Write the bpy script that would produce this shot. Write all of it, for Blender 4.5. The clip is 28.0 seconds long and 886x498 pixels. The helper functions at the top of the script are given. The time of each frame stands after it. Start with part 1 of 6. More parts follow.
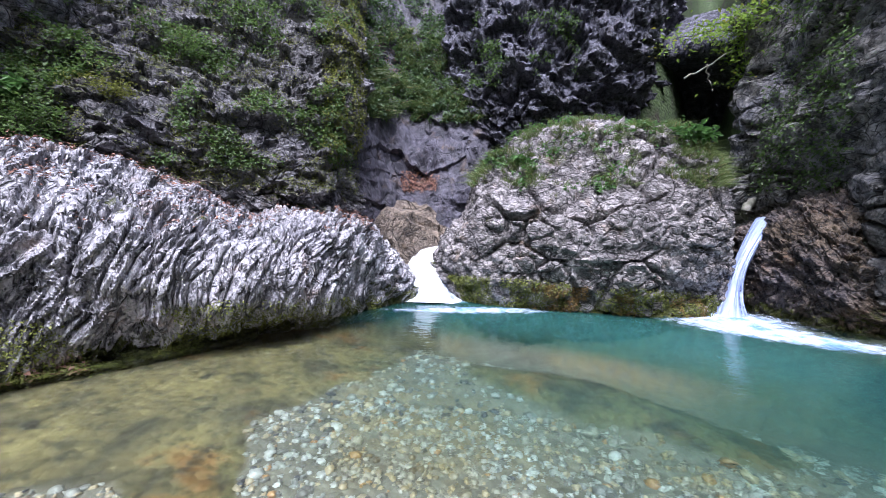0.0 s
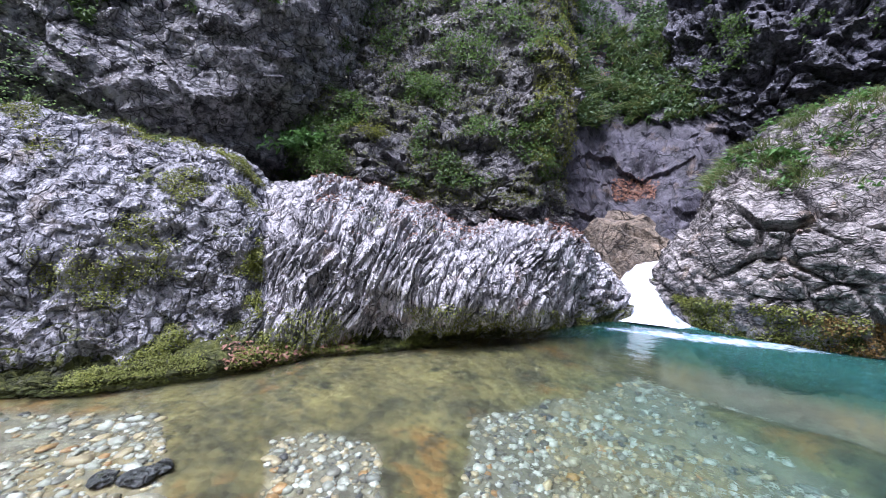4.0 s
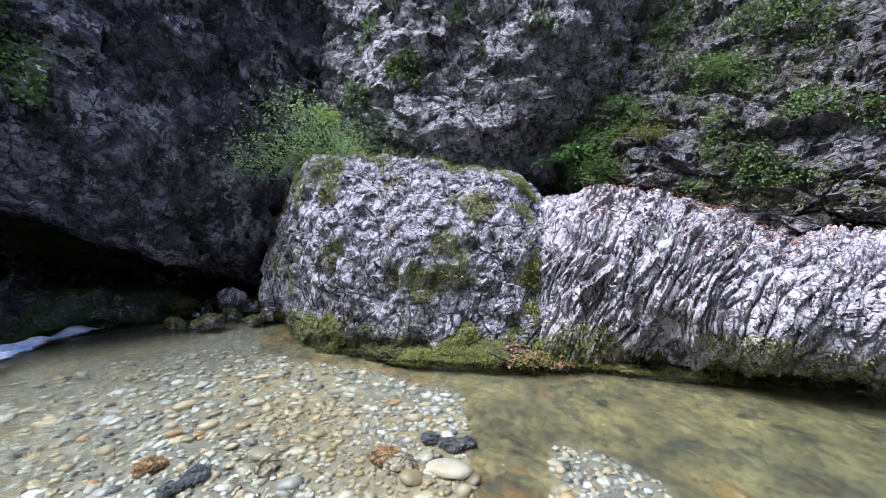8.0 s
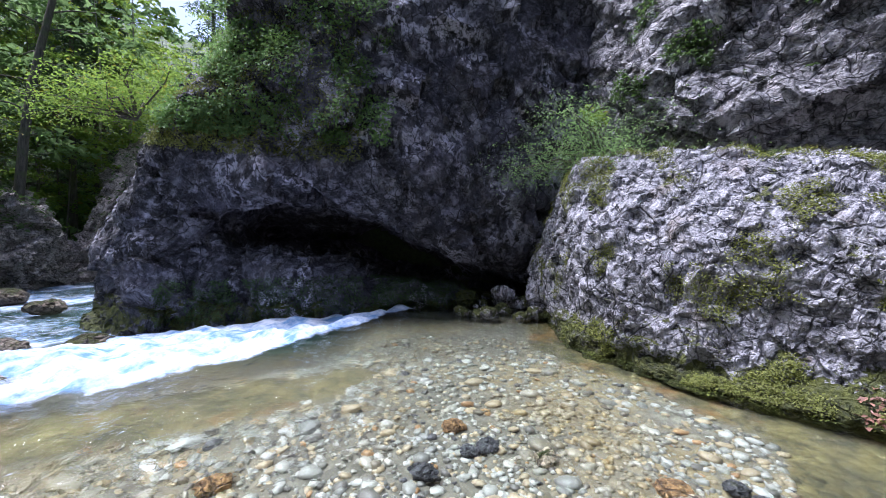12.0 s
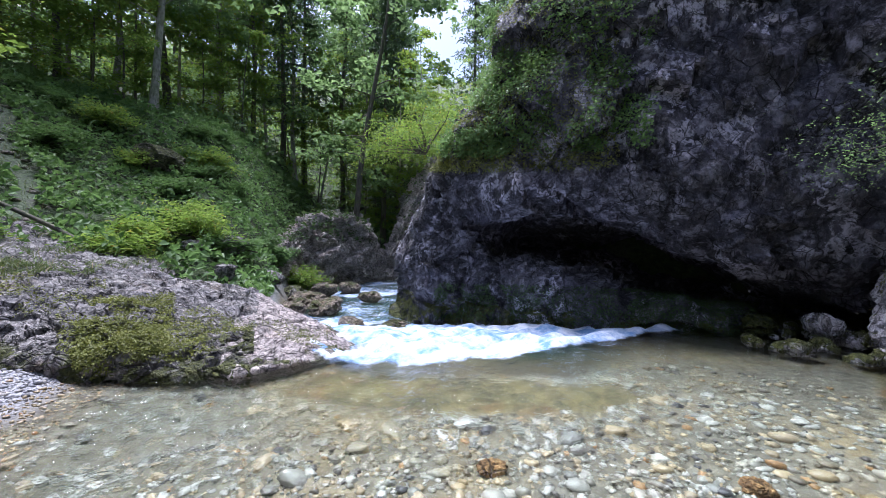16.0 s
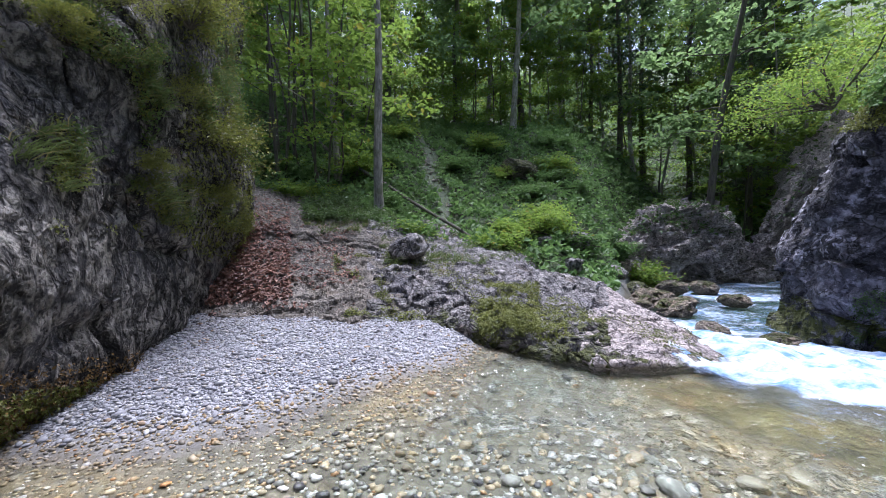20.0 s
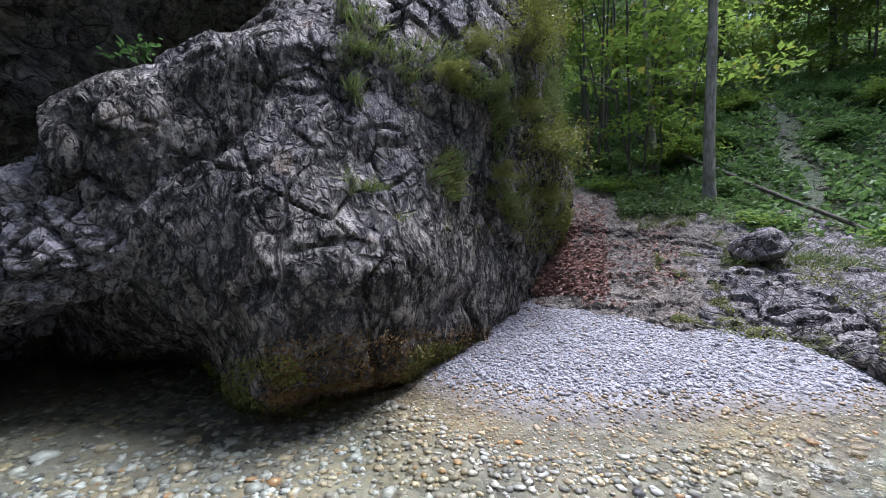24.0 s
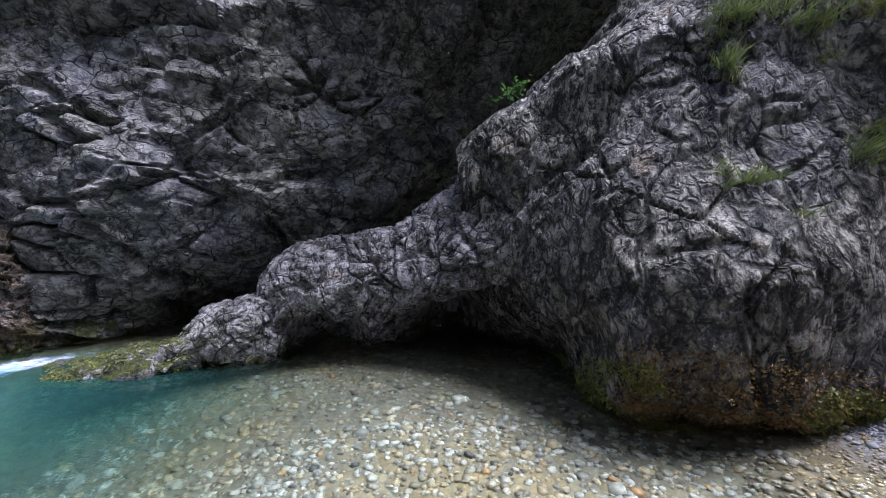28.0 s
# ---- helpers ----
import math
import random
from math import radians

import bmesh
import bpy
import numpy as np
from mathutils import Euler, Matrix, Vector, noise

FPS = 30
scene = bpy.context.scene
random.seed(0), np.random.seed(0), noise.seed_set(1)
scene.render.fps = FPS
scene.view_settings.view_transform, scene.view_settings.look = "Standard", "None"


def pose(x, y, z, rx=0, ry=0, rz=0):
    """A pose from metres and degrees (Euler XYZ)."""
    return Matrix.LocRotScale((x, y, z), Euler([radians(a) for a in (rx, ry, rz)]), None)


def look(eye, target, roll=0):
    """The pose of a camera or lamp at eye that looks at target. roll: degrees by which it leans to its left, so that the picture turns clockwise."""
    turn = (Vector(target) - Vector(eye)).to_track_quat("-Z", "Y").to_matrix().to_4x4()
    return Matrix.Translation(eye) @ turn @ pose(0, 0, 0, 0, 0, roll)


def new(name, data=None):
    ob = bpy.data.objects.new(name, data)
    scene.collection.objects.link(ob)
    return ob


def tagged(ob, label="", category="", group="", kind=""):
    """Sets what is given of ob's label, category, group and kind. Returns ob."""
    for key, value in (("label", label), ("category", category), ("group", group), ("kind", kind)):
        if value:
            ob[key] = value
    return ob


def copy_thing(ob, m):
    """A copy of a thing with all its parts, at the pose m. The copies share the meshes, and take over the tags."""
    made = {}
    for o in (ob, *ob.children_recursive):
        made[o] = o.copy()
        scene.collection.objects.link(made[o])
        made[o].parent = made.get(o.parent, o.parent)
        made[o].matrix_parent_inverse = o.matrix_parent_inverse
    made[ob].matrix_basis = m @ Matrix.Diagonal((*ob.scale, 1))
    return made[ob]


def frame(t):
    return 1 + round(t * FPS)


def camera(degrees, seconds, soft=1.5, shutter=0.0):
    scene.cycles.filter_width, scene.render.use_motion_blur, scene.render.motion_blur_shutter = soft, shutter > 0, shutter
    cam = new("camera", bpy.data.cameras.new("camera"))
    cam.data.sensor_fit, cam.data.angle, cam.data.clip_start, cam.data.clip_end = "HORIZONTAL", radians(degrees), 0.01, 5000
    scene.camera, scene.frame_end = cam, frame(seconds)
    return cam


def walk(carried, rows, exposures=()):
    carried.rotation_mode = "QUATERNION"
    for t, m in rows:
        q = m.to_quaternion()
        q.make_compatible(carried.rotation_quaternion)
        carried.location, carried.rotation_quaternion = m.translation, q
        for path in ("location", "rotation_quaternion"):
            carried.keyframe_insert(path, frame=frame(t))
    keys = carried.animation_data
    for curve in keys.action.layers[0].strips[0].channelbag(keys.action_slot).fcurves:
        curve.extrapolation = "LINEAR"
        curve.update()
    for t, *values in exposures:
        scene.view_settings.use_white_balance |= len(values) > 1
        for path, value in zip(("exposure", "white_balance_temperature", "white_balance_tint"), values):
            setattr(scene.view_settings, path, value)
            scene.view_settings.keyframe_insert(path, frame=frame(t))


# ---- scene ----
# The camera is held out at arm's length by somebody who stands in the shallows and turns once round, to the left.
EYE, ARM, EXPOSURE = 1.6, 0.35, 1.34
cam = camera(97.0, 28.0, soft=0.5)
# seconds, heading, tilt, roll in degrees
TURNS = (
    (0, 0.00, -4.38, 1.83), (0.5, 3.24, -4.33, 1.89), (1, 6.54, -4.26, 1.82), (1.5, 9.96, -4.10, 1.64), (2, 13.47, -4.00, 1.52),
    (2.5, 17.08, -3.92, 1.41), (3, 20.80, -3.77, 1.31), (3.5, 24.62, -3.58, 1.18), (5.5, 40.89, -2.52, 0.86), (6, 45.36, -2.31, 0.96),
    (6.5, 50.14, -2.17, 0.94), (7, 55.10, -2.10, 0.75), (7.5, 60.03, -2.04, 0.46), (8, 64.82, -1.98, 0.14), (8.5, 69.18, -1.91, -0.16),
    (9, 73.62, -1.81, -0.41), (9.5, 77.93, -1.69, -0.40), (10, 82.25, -1.56, -0.36), (10.5, 86.71, -1.46, -0.24), (11, 91.45, -1.57, 0.03),
    (11.5, 96.19, -1.68, 0.25), (12, 100.65, -1.70, 0.44), (12.5, 104.87, -1.63, 0.53), (14.5, 121.85, -0.66, 0.34), (15, 126.22, -0.54, 0.42),
    (15.5, 130.44, -0.52, 0.57), (16, 134.91, -0.59, 0.55), (16.5, 140.00, -0.62, 0.42), (17, 145.61, -0.66, 0.12), (17.5, 151.50, -0.66, 0.17),
    (18, 157.54, -0.78, 0.30), (18.5, 163.50, -0.96, -0.03), (19, 169.33, -1.18, -0.35), (19.5, 175.12, -1.35, -0.63), (20, 181.03, -1.31, -0.65),
    (20.5, 186.77, -1.18, -0.57), (21, 192.14, -1.12, -0.40), (21.5, 197.00, -1.16, -0.08), (23.5, 217.44, -1.37, -0.41), (24, 223.28, -1.29, -0.60),
    (24.5, 229.08, -1.22, -0.73), (25, 234.80, -1.12, -0.89), (25.5, 240.44, -1.04, -0.91), (26, 246.08, -0.97, -0.85), (26.5, 251.66, -0.79, -0.70),
    (27, 257.32, -0.58, -0.55), (27.5, 262.98, -0.40, -0.45), (28, 268.50, -0.34, -0.42),
)
walk(cam, [(t, pose(-ARM * math.sin(radians(y)), ARM * math.cos(radians(y)), EYE, 90 + p, 0, y) @ pose(0, 0, 0, 0, 0, r)) for t, y, p, r in TURNS], [(0, EXPOSURE, 5520, 20), (28, EXPOSURE, 5520, 20)])

# ---- light ----
world = bpy.data.worlds.new("sky")
scene.world = world
world.use_nodes = True
_n = world.node_tree.nodes
_sky = _n.new("ShaderNodeTexSky")
_sky.sky_type = "NISHITA"
_sky.sun_disc = False
_sky.sun_elevation = radians(69)
_sky.sun_rotation = radians(190)
_sky.air_density, _sky.dust_density, _sky.ozone_density = 0.8, 4.0, 1.0
_n["Background"].inputs["Strength"].default_value = 0.12
world.node_tree.links.new(_sky.outputs[0], _n["Background"].inputs[0])
sun = new("sun", bpy.data.lights.new("sun", "SUN"))
sun.data.energy = 3.3
sun.data.angle = radians(28)
sun.data.color = (1.0, 0.98, 0.95)
sun.matrix_world = look((-1.9, -10.4, 28), (0, 0, 0))


# ---- arithmetic ----
def at(az, d, z=0.0):
    """A place by its bearing (degrees, counter-clockwise from the first view), distance and height."""
    a = radians(az)
    return Vector((-d * math.sin(a), d * math.cos(a), z))


def smooth(a, b, x):
    x = np.clip((x - a) / (b - a), 0, 1)
    return x * x * (3 - 2 * x)


_rng = np.random.RandomState(7)
_PERM = _rng.permutation(256)
_PERM = np.concatenate([_PERM, _PERM, _PERM])
_GRAD = _rng.normal(size=(256, 3))
_GRAD /= np.linalg.norm(_GRAD, axis=1)[:, None]
_CELL = _rng.rand(256, 3)


def perlin(p):
    """Gradient noise of an array of points, about -0.7 to 0.7."""
    i = np.floor(p).astype(int)
    f = p - i
    i &= 255
    u = f * f * f * (f * (f * 6 - 15) + 10)
    out = np.zeros(p.shape[:-1])
    for c in range(8):
        o = np.array([c & 1, c >> 1 & 1, c >> 2 & 1])
        h = _PERM[_PERM[_PERM[i[..., 0] + o[0]] + i[..., 1] + o[1]] + i[..., 2] + o[2]]
        w = np.prod(np.where(o, u, 1 - u), axis=-1)
        out += w * ((f - o) * _GRAD[h]).sum(-1)
    return out


def fbm(p, octaves=4, gain=0.5):
    out, a = 0, 1.0
    for k in range(octaves):
        out = out + a * perlin(p + 17.3 * k)
        p, a = p * 2.03, a * gain
    return out


def ridged(p, octaves=4, gain=0.5):
    out, a = 0, 1.0
    for k in range(octaves):
        out = out + a * (0.5 - np.abs(perlin(p + 9.1 * k)) * 2)
        p, a = p * 2.03, a * gain
    return out


def worley(p):
    """Distances to the nearest and second nearest cell point, and the nearest cell's random number."""
    i = np.floor(p).astype(int)
    f1 = np.full(p.shape[:-1], 9.0)
    f2 = f1.copy()
    rnd = np.zeros(p.shape[:-1])
    for dx in (-1, 0, 1):
        for dy in (-1, 0, 1):
            for dz in (-1, 0, 1):
                c = i + np.array([dx, dy, dz])
                h = _PERM[_PERM[_PERM[c[..., 0] & 255] + (c[..., 1] & 255)] + (c[..., 2] & 255)]
                d = np.linalg.norm(c + _CELL[h] - p, axis=-1)
                near = d < f1
                f2 = np.where(near, f1, np.minimum(f2, d))
                f1 = np.where(near, d, f1)
                rnd = np.where(near, h / 255.0, rnd)
    return f1, f2, rnd


def facets(p, tilt=0.5):
    """Broken planes: each cell is a plane with a lean of its own. Heights, and the cell's random number."""
    i = np.floor(p).astype(int)
    f1 = np.full(p.shape[:-1], 9.0)
    high = np.zeros(p.shape[:-1])
    rnd = np.zeros(p.shape[:-1])
    for dx in (-1, 0, 1):
        for dy in (-1, 0, 1):
            for dz in (-1, 0, 1):
                c = i + np.array([dx, dy, dz])
                h = _PERM[_PERM[_PERM[c[..., 0] & 255] + (c[..., 1] & 255)] + (c[..., 2] & 255)]
                off = p - c - _CELL[h]
                d = (off * off).sum(-1)
                near = d < f1
                f1 = np.where(near, d, f1)
                high = np.where(near, tilt * (off * _GRAD[h]).sum(-1) + _CELL[h][..., 0] - 0.5, high)
                rnd = np.where(near, _CELL[h][..., 1], rnd)
    return high, rnd


def spline(p, n):
    """n samples of a Catmull-Rom curve through the first axis of p."""
    k = len(p)
    t = np.linspace(0, k - 1, n)
    i = np.minimum(t.astype(int), k - 2)
    f = (t - i).reshape(-1, *[1] * (p.ndim - 1))
    a, b, c, d = p[np.maximum(i - 1, 0)], p[i], p[i + 1], p[np.minimum(i + 2, k - 1)]
    return b + 0.5 * f * (c - a + f * (2 * a - 5 * b + 4 * c - d + f * (3 * (b - c) + d - a)))


def grid_normals(p):
    n = np.cross(np.gradient(p, axis=0), np.gradient(p, axis=1))
    return n / (np.linalg.norm(n, axis=-1, keepdims=True) + 1e-9)


def grid_mesh(name, p, wrap=False, attributes=None):
    """A mesh of quads on an array of points, rows by columns."""
    a, b = p.shape[:2]
    me = bpy.data.meshes.new(name)
    idx = np.arange(a * b).reshape(a, b)
    if wrap:
        idx = np.concatenate([idx, idx[:1]], 0)
    q = np.stack([idx[:-1, :-1], idx[1:, :-1], idx[1:, 1:], idx[:-1, 1:]], -1).reshape(-1, 4)
    fast_mesh(me, p.reshape(-1, 3), q)
    for key, values in (attributes or {}).items():
        me.attributes.new(key, "FLOAT", "POINT").data.foreach_set("value", values.ravel().astype(np.float32))
    return me


def fast_mesh(me, verts, faces, flat=False):
    """Fill a mesh with arrays of vertices and of faces that all have the same number of corners."""
    verts, faces = np.asarray(verts), np.asarray(faces)
    n, k = faces.shape
    me.vertices.add(len(verts))
    me.vertices.foreach_set("co", verts.astype(np.float32).ravel())
    me.loops.add(n * k)
    me.loops.foreach_set("vertex_index", faces.astype(np.int32).ravel())
    me.polygons.add(n)
    me.polygons.foreach_set("loop_start", np.arange(0, n * k, k, dtype=np.int32))
    me.polygons.foreach_set("loop_total", np.full(n, k, dtype=np.int32))
    me.update(calc_edges=True)
    me.polygons.foreach_set("use_smooth", np.full(n, not flat))
    return me


# ---- materials ----
def nodes_of(name):
    m = bpy.data.materials.new(name)
    m.use_nodes = True
    t = m.node_tree
    return m, t, t.nodes["Principled BSDF"]


def nd(t, kind, **values):
    n = t.nodes.new(kind)
    for key, v in values.items():
        n.inputs[key.replace("_", " ")].default_value = v
    return n


def mixed(t, factor, a, b):
    """A colour mix; factor, a and b are sockets or values."""
    n = t.nodes.new("ShaderNodeMix")
    n.data_type = "RGBA"
    for sock, v in ((n.inputs[0], factor), (n.inputs[6], a), (n.inputs[7], b)):
        if isinstance(v, bpy.types.NodeSocket):
            t.links.new(v, sock)
        else:
            sock.default_value = v if isinstance(v, (int, float)) else (*v, 1)
    return n.outputs[2]


def ramped(t, source, lo, hi):
    n = t.nodes.new("ShaderNodeMapRange")
    n.inputs[1].default_value, n.inputs[2].default_value = lo, hi
    t.links.new(source, n.inputs[0])
    return n.outputs[0]


def math2(t, op, a, b=0.0):
    n = t.nodes.new("ShaderNodeMath")
    n.operation = op
    for sock, v in zip(n.inputs, (a, b)):
        if isinstance(v, bpy.types.NodeSocket):
            t.links.new(v, sock)
        else:
            sock.default_value = v
    return n.outputs[0]


def noise_of(t, coord, scale, detail=6, rough=0.6):
    n = nd(t, "ShaderNodeTexNoise", Scale=scale, Detail=detail, Roughness=rough)
    t.links.new(coord, n.inputs["Vector"])
    return n.outputs["Fac"]


def cells_of(t, coord, scale, feature="F1"):
    n = nd(t, "ShaderNodeTexVoronoi", Scale=scale)
    n.feature = feature
    t.links.new(coord, n.inputs["Vector"])
    return n


def rock_material(name, light, dark, stain, moss=0.3, pits=1.0, gloss=0.75, streaks=0.0, tint=(0.2, 0.19, 0.24), flow=(1.0, 1.0, 1.0), crust=0.5, cracks=1.0, depth=0.16, speck=0.6, chips=0.5, chip=7.0, lean=(25, 18, 40), veins=0.0):
    """Weathered limestone: pale crust over dark rock, angular chips, pits, thin cracks, rust, lichen and moss. Pits and
    cracks hold their shade in the colour. flow stretches the grain.
    """
    m, t, b = nodes_of(name)
    geo = t.nodes.new("ShaderNodeNewGeometry")
    pos = geo.outputs["Position"]
    bent = nd(t, "ShaderNodeMapping")
    bent.inputs["Rotation"].default_value = [radians(v) for v in lean]
    bent.inputs["Scale"].default_value = flow
    warp = nd(t, "ShaderNodeTexNoise", Scale=1.8, Detail=4.0)
    t.links.new(pos, warp.inputs["Vector"])
    add = t.nodes.new("ShaderNodeVectorMath")
    add.operation = "MULTIPLY_ADD"
    t.links.new(warp.outputs["Color"], add.inputs[0])
    add.inputs[1].default_value = (0.22, 0.22, 0.22)
    t.links.new(pos, add.inputs[2])
    t.links.new(add.outputs[0], bent.inputs["Vector"])
    flowing = bent.outputs[0]
    big = noise_of(t, pos, 0.9, 5)
    mid = noise_of(t, flowing, 4.2, 7, 0.66)
    fine = noise_of(t, flowing, 13, 5, 0.62)
    tiny = noise_of(t, pos, 48, 4, 0.6)
    pit = cells_of(t, flowing, 15)
    crack = cells_of(t, flowing, 2.6, "DISTANCE_TO_EDGE")
    crack2 = cells_of(t, flowing, 7.5, "DISTANCE_TO_EDGE")
    plates = cells_of(t, flowing, chip)
    joint = cells_of(t, flowing, chip, "DISTANCE_TO_EDGE")
    tone = t.nodes.new("ShaderNodeSeparateColor")
    t.links.new(plates.outputs["Color"], tone.inputs[0])
    col = mixed(t, ramped(t, mid, crust - 0.07, crust + 0.06), dark, light)
    block = t.nodes.new("ShaderNodeAttribute")
    block.attribute_name = "block"
    col = mixed(t, math2(t, "MULTIPLY", ramped(t, block.outputs["Fac"], 0.55, 1.0), 0.5), col, mixed(t, 0.5, dark, light))
    col = mixed(t, math2(t, "MULTIPLY", ramped(t, tone.outputs[0], 0.62, 0.8), 0.75 * chips), col, [v * 0.8 for v in dark])
    col = mixed(t, math2(t, "MULTIPLY", ramped(t, tone.outputs[1], 0.6, 0.9), 0.6 * chips), col, light)
    # fine specks put small glints and crevice shade into the colour
    col = mixed(t, math2(t, "MULTIPLY", ramped(t, fine, 0.54, 0.6), 0.7 * speck), col, light)
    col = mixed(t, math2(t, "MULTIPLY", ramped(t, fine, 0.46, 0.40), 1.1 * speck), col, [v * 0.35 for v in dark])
    col = mixed(t, math2(t, "MULTIPLY", ramped(t, big, 0.46, 0.66), 0.55), col, mixed(t, 0.45, tint, col))
    rust = noise_of(t, pos, 1.7, 6, 0.65)
    col = mixed(t, math2(t, "MULTIPLY", ramped(t, rust, 0.58, 0.72), 0.5), col, stain)
    col = mixed(t, math2(t, "MULTIPLY", ramped(t, tiny, 0.54, 0.64), 0.4 * speck), col, [min(1, v * 1.25) for v in light])
    col = mixed(t, math2(t, "MULTIPLY", ramped(t, tiny, 0.46, 0.36), 0.55 * speck), col, [v * 0.5 for v in dark])
    if veins:
        ribbon = noise_of(t, flowing, 0.8, 8, 0.68)
        thin = math2(t, "ABSOLUTE", math2(t, "SUBTRACT", ribbon, 0.5))
        patch = ramped(t, noise_of(t, pos, 0.55, 3), 0.5, 0.62)
        col = mixed(t, math2(t, "MULTIPLY", math2(t, "MULTIPLY", ramped(t, thin, 0.035, 0.008), patch), veins), col, [min(0.8, v * 2.0) for v in light])
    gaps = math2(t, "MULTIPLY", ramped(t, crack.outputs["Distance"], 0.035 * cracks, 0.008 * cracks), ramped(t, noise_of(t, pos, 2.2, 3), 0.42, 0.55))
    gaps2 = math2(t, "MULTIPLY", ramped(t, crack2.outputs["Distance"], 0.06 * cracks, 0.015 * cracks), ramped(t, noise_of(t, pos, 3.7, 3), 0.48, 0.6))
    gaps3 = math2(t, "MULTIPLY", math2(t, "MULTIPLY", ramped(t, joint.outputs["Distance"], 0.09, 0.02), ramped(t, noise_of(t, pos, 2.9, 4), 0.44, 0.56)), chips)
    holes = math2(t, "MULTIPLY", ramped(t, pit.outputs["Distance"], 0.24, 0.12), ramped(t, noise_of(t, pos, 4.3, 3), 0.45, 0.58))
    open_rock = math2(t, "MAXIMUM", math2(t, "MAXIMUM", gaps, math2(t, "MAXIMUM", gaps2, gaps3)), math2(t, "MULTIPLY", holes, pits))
    # shade inside cracks, joints and pits, painted near black
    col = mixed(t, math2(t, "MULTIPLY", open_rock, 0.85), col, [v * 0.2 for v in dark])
    if streaks:
        tall = nd(t, "ShaderNodeMapping")
        tall.inputs["Scale"].default_value = (3.0, 3.0, 0.25)
        t.links.new(pos, tall.inputs["Vector"])
        run = noise_of(t, tall.outputs[0], 1.0, 5, 0.6)
        col = mixed(t, math2(t, "MULTIPLY", ramped(t, run, 0.5, 0.66), streaks), col, [v * 0.45 for v in dark])
    # moss on what faces up, and on what the water wets; low down it also paints undercut shade
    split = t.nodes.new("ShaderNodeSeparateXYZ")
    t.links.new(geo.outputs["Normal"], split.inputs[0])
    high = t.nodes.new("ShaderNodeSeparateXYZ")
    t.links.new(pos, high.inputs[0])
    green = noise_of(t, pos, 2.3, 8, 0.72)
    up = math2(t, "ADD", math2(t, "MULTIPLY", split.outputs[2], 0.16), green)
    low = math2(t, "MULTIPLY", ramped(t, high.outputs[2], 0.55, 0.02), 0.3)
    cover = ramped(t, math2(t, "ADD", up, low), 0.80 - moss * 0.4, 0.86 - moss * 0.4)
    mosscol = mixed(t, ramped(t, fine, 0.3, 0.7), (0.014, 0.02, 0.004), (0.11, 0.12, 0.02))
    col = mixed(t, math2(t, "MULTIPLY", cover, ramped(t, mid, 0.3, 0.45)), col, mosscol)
    t.links.new(col, b.inputs["Base Color"])
    t.links.new(math2(t, "ADD", math2(t, "MULTIPLY", fine, -0.35), gloss + 0.17), b.inputs["Roughness"])
    b.inputs["Specular IOR Level"].default_value = 0.4
    rough = math2(t, "ADD", math2(t, "MULTIPLY", mid, 1.2), math2(t, "MULTIPLY", fine, 0.7))
    rough = math2(t, "ADD", rough, math2(t, "MULTIPLY", tiny, 0.15))
    rough = math2(t, "ADD", rough, math2(t, "MULTIPLY", math2(t, "ADD", tone.outputs[2], math2(t, "MULTIPLY", plates.outputs["Distance"], -0.7)), 0.45 * chips))
    rough = math2(t, "SUBTRACT", rough, math2(t, "MULTIPLY", open_rock, 0.45))
    bump = nd(t, "ShaderNodeBump", Strength=1.0, Distance=depth)
    t.links.new(rough, bump.inputs["Height"])
    t.links.new(bump.outputs[0], b.inputs["Normal"])
    return m


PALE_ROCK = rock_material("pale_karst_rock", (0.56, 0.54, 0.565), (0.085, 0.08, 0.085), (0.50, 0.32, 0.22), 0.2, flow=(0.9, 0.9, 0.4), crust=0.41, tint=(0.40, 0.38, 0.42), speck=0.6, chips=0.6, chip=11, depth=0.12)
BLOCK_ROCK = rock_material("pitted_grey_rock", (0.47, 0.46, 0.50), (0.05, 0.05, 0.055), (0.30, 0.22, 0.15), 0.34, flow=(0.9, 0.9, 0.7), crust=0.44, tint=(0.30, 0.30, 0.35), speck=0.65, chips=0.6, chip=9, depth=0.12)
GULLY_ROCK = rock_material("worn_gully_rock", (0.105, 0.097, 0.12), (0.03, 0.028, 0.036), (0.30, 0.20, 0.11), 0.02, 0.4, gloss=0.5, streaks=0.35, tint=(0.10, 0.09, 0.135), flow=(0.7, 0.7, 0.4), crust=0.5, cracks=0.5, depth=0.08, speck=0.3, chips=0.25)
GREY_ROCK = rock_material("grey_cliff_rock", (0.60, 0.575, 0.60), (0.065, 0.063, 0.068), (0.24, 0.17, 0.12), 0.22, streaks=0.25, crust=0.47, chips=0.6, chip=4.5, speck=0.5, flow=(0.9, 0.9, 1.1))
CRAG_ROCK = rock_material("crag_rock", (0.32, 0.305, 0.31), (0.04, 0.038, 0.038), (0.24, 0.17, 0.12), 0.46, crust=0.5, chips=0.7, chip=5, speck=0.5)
# limestone of the cleft, its blue-grey shade put into the colour
SHADED_ROCK = rock_material("shaded_cliff_rock", (0.22, 0.215, 0.26), (0.028, 0.028, 0.036), (0.13, 0.11, 0.09), 0.14, 0.8, streaks=0.35, depth=0.1, tint=(0.14, 0.13, 0.2), crust=0.52, chips=0.6, chip=4)
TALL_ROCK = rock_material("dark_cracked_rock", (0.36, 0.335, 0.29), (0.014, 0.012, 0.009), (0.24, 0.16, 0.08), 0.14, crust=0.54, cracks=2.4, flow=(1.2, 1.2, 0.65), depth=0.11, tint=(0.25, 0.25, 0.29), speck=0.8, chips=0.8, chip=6)
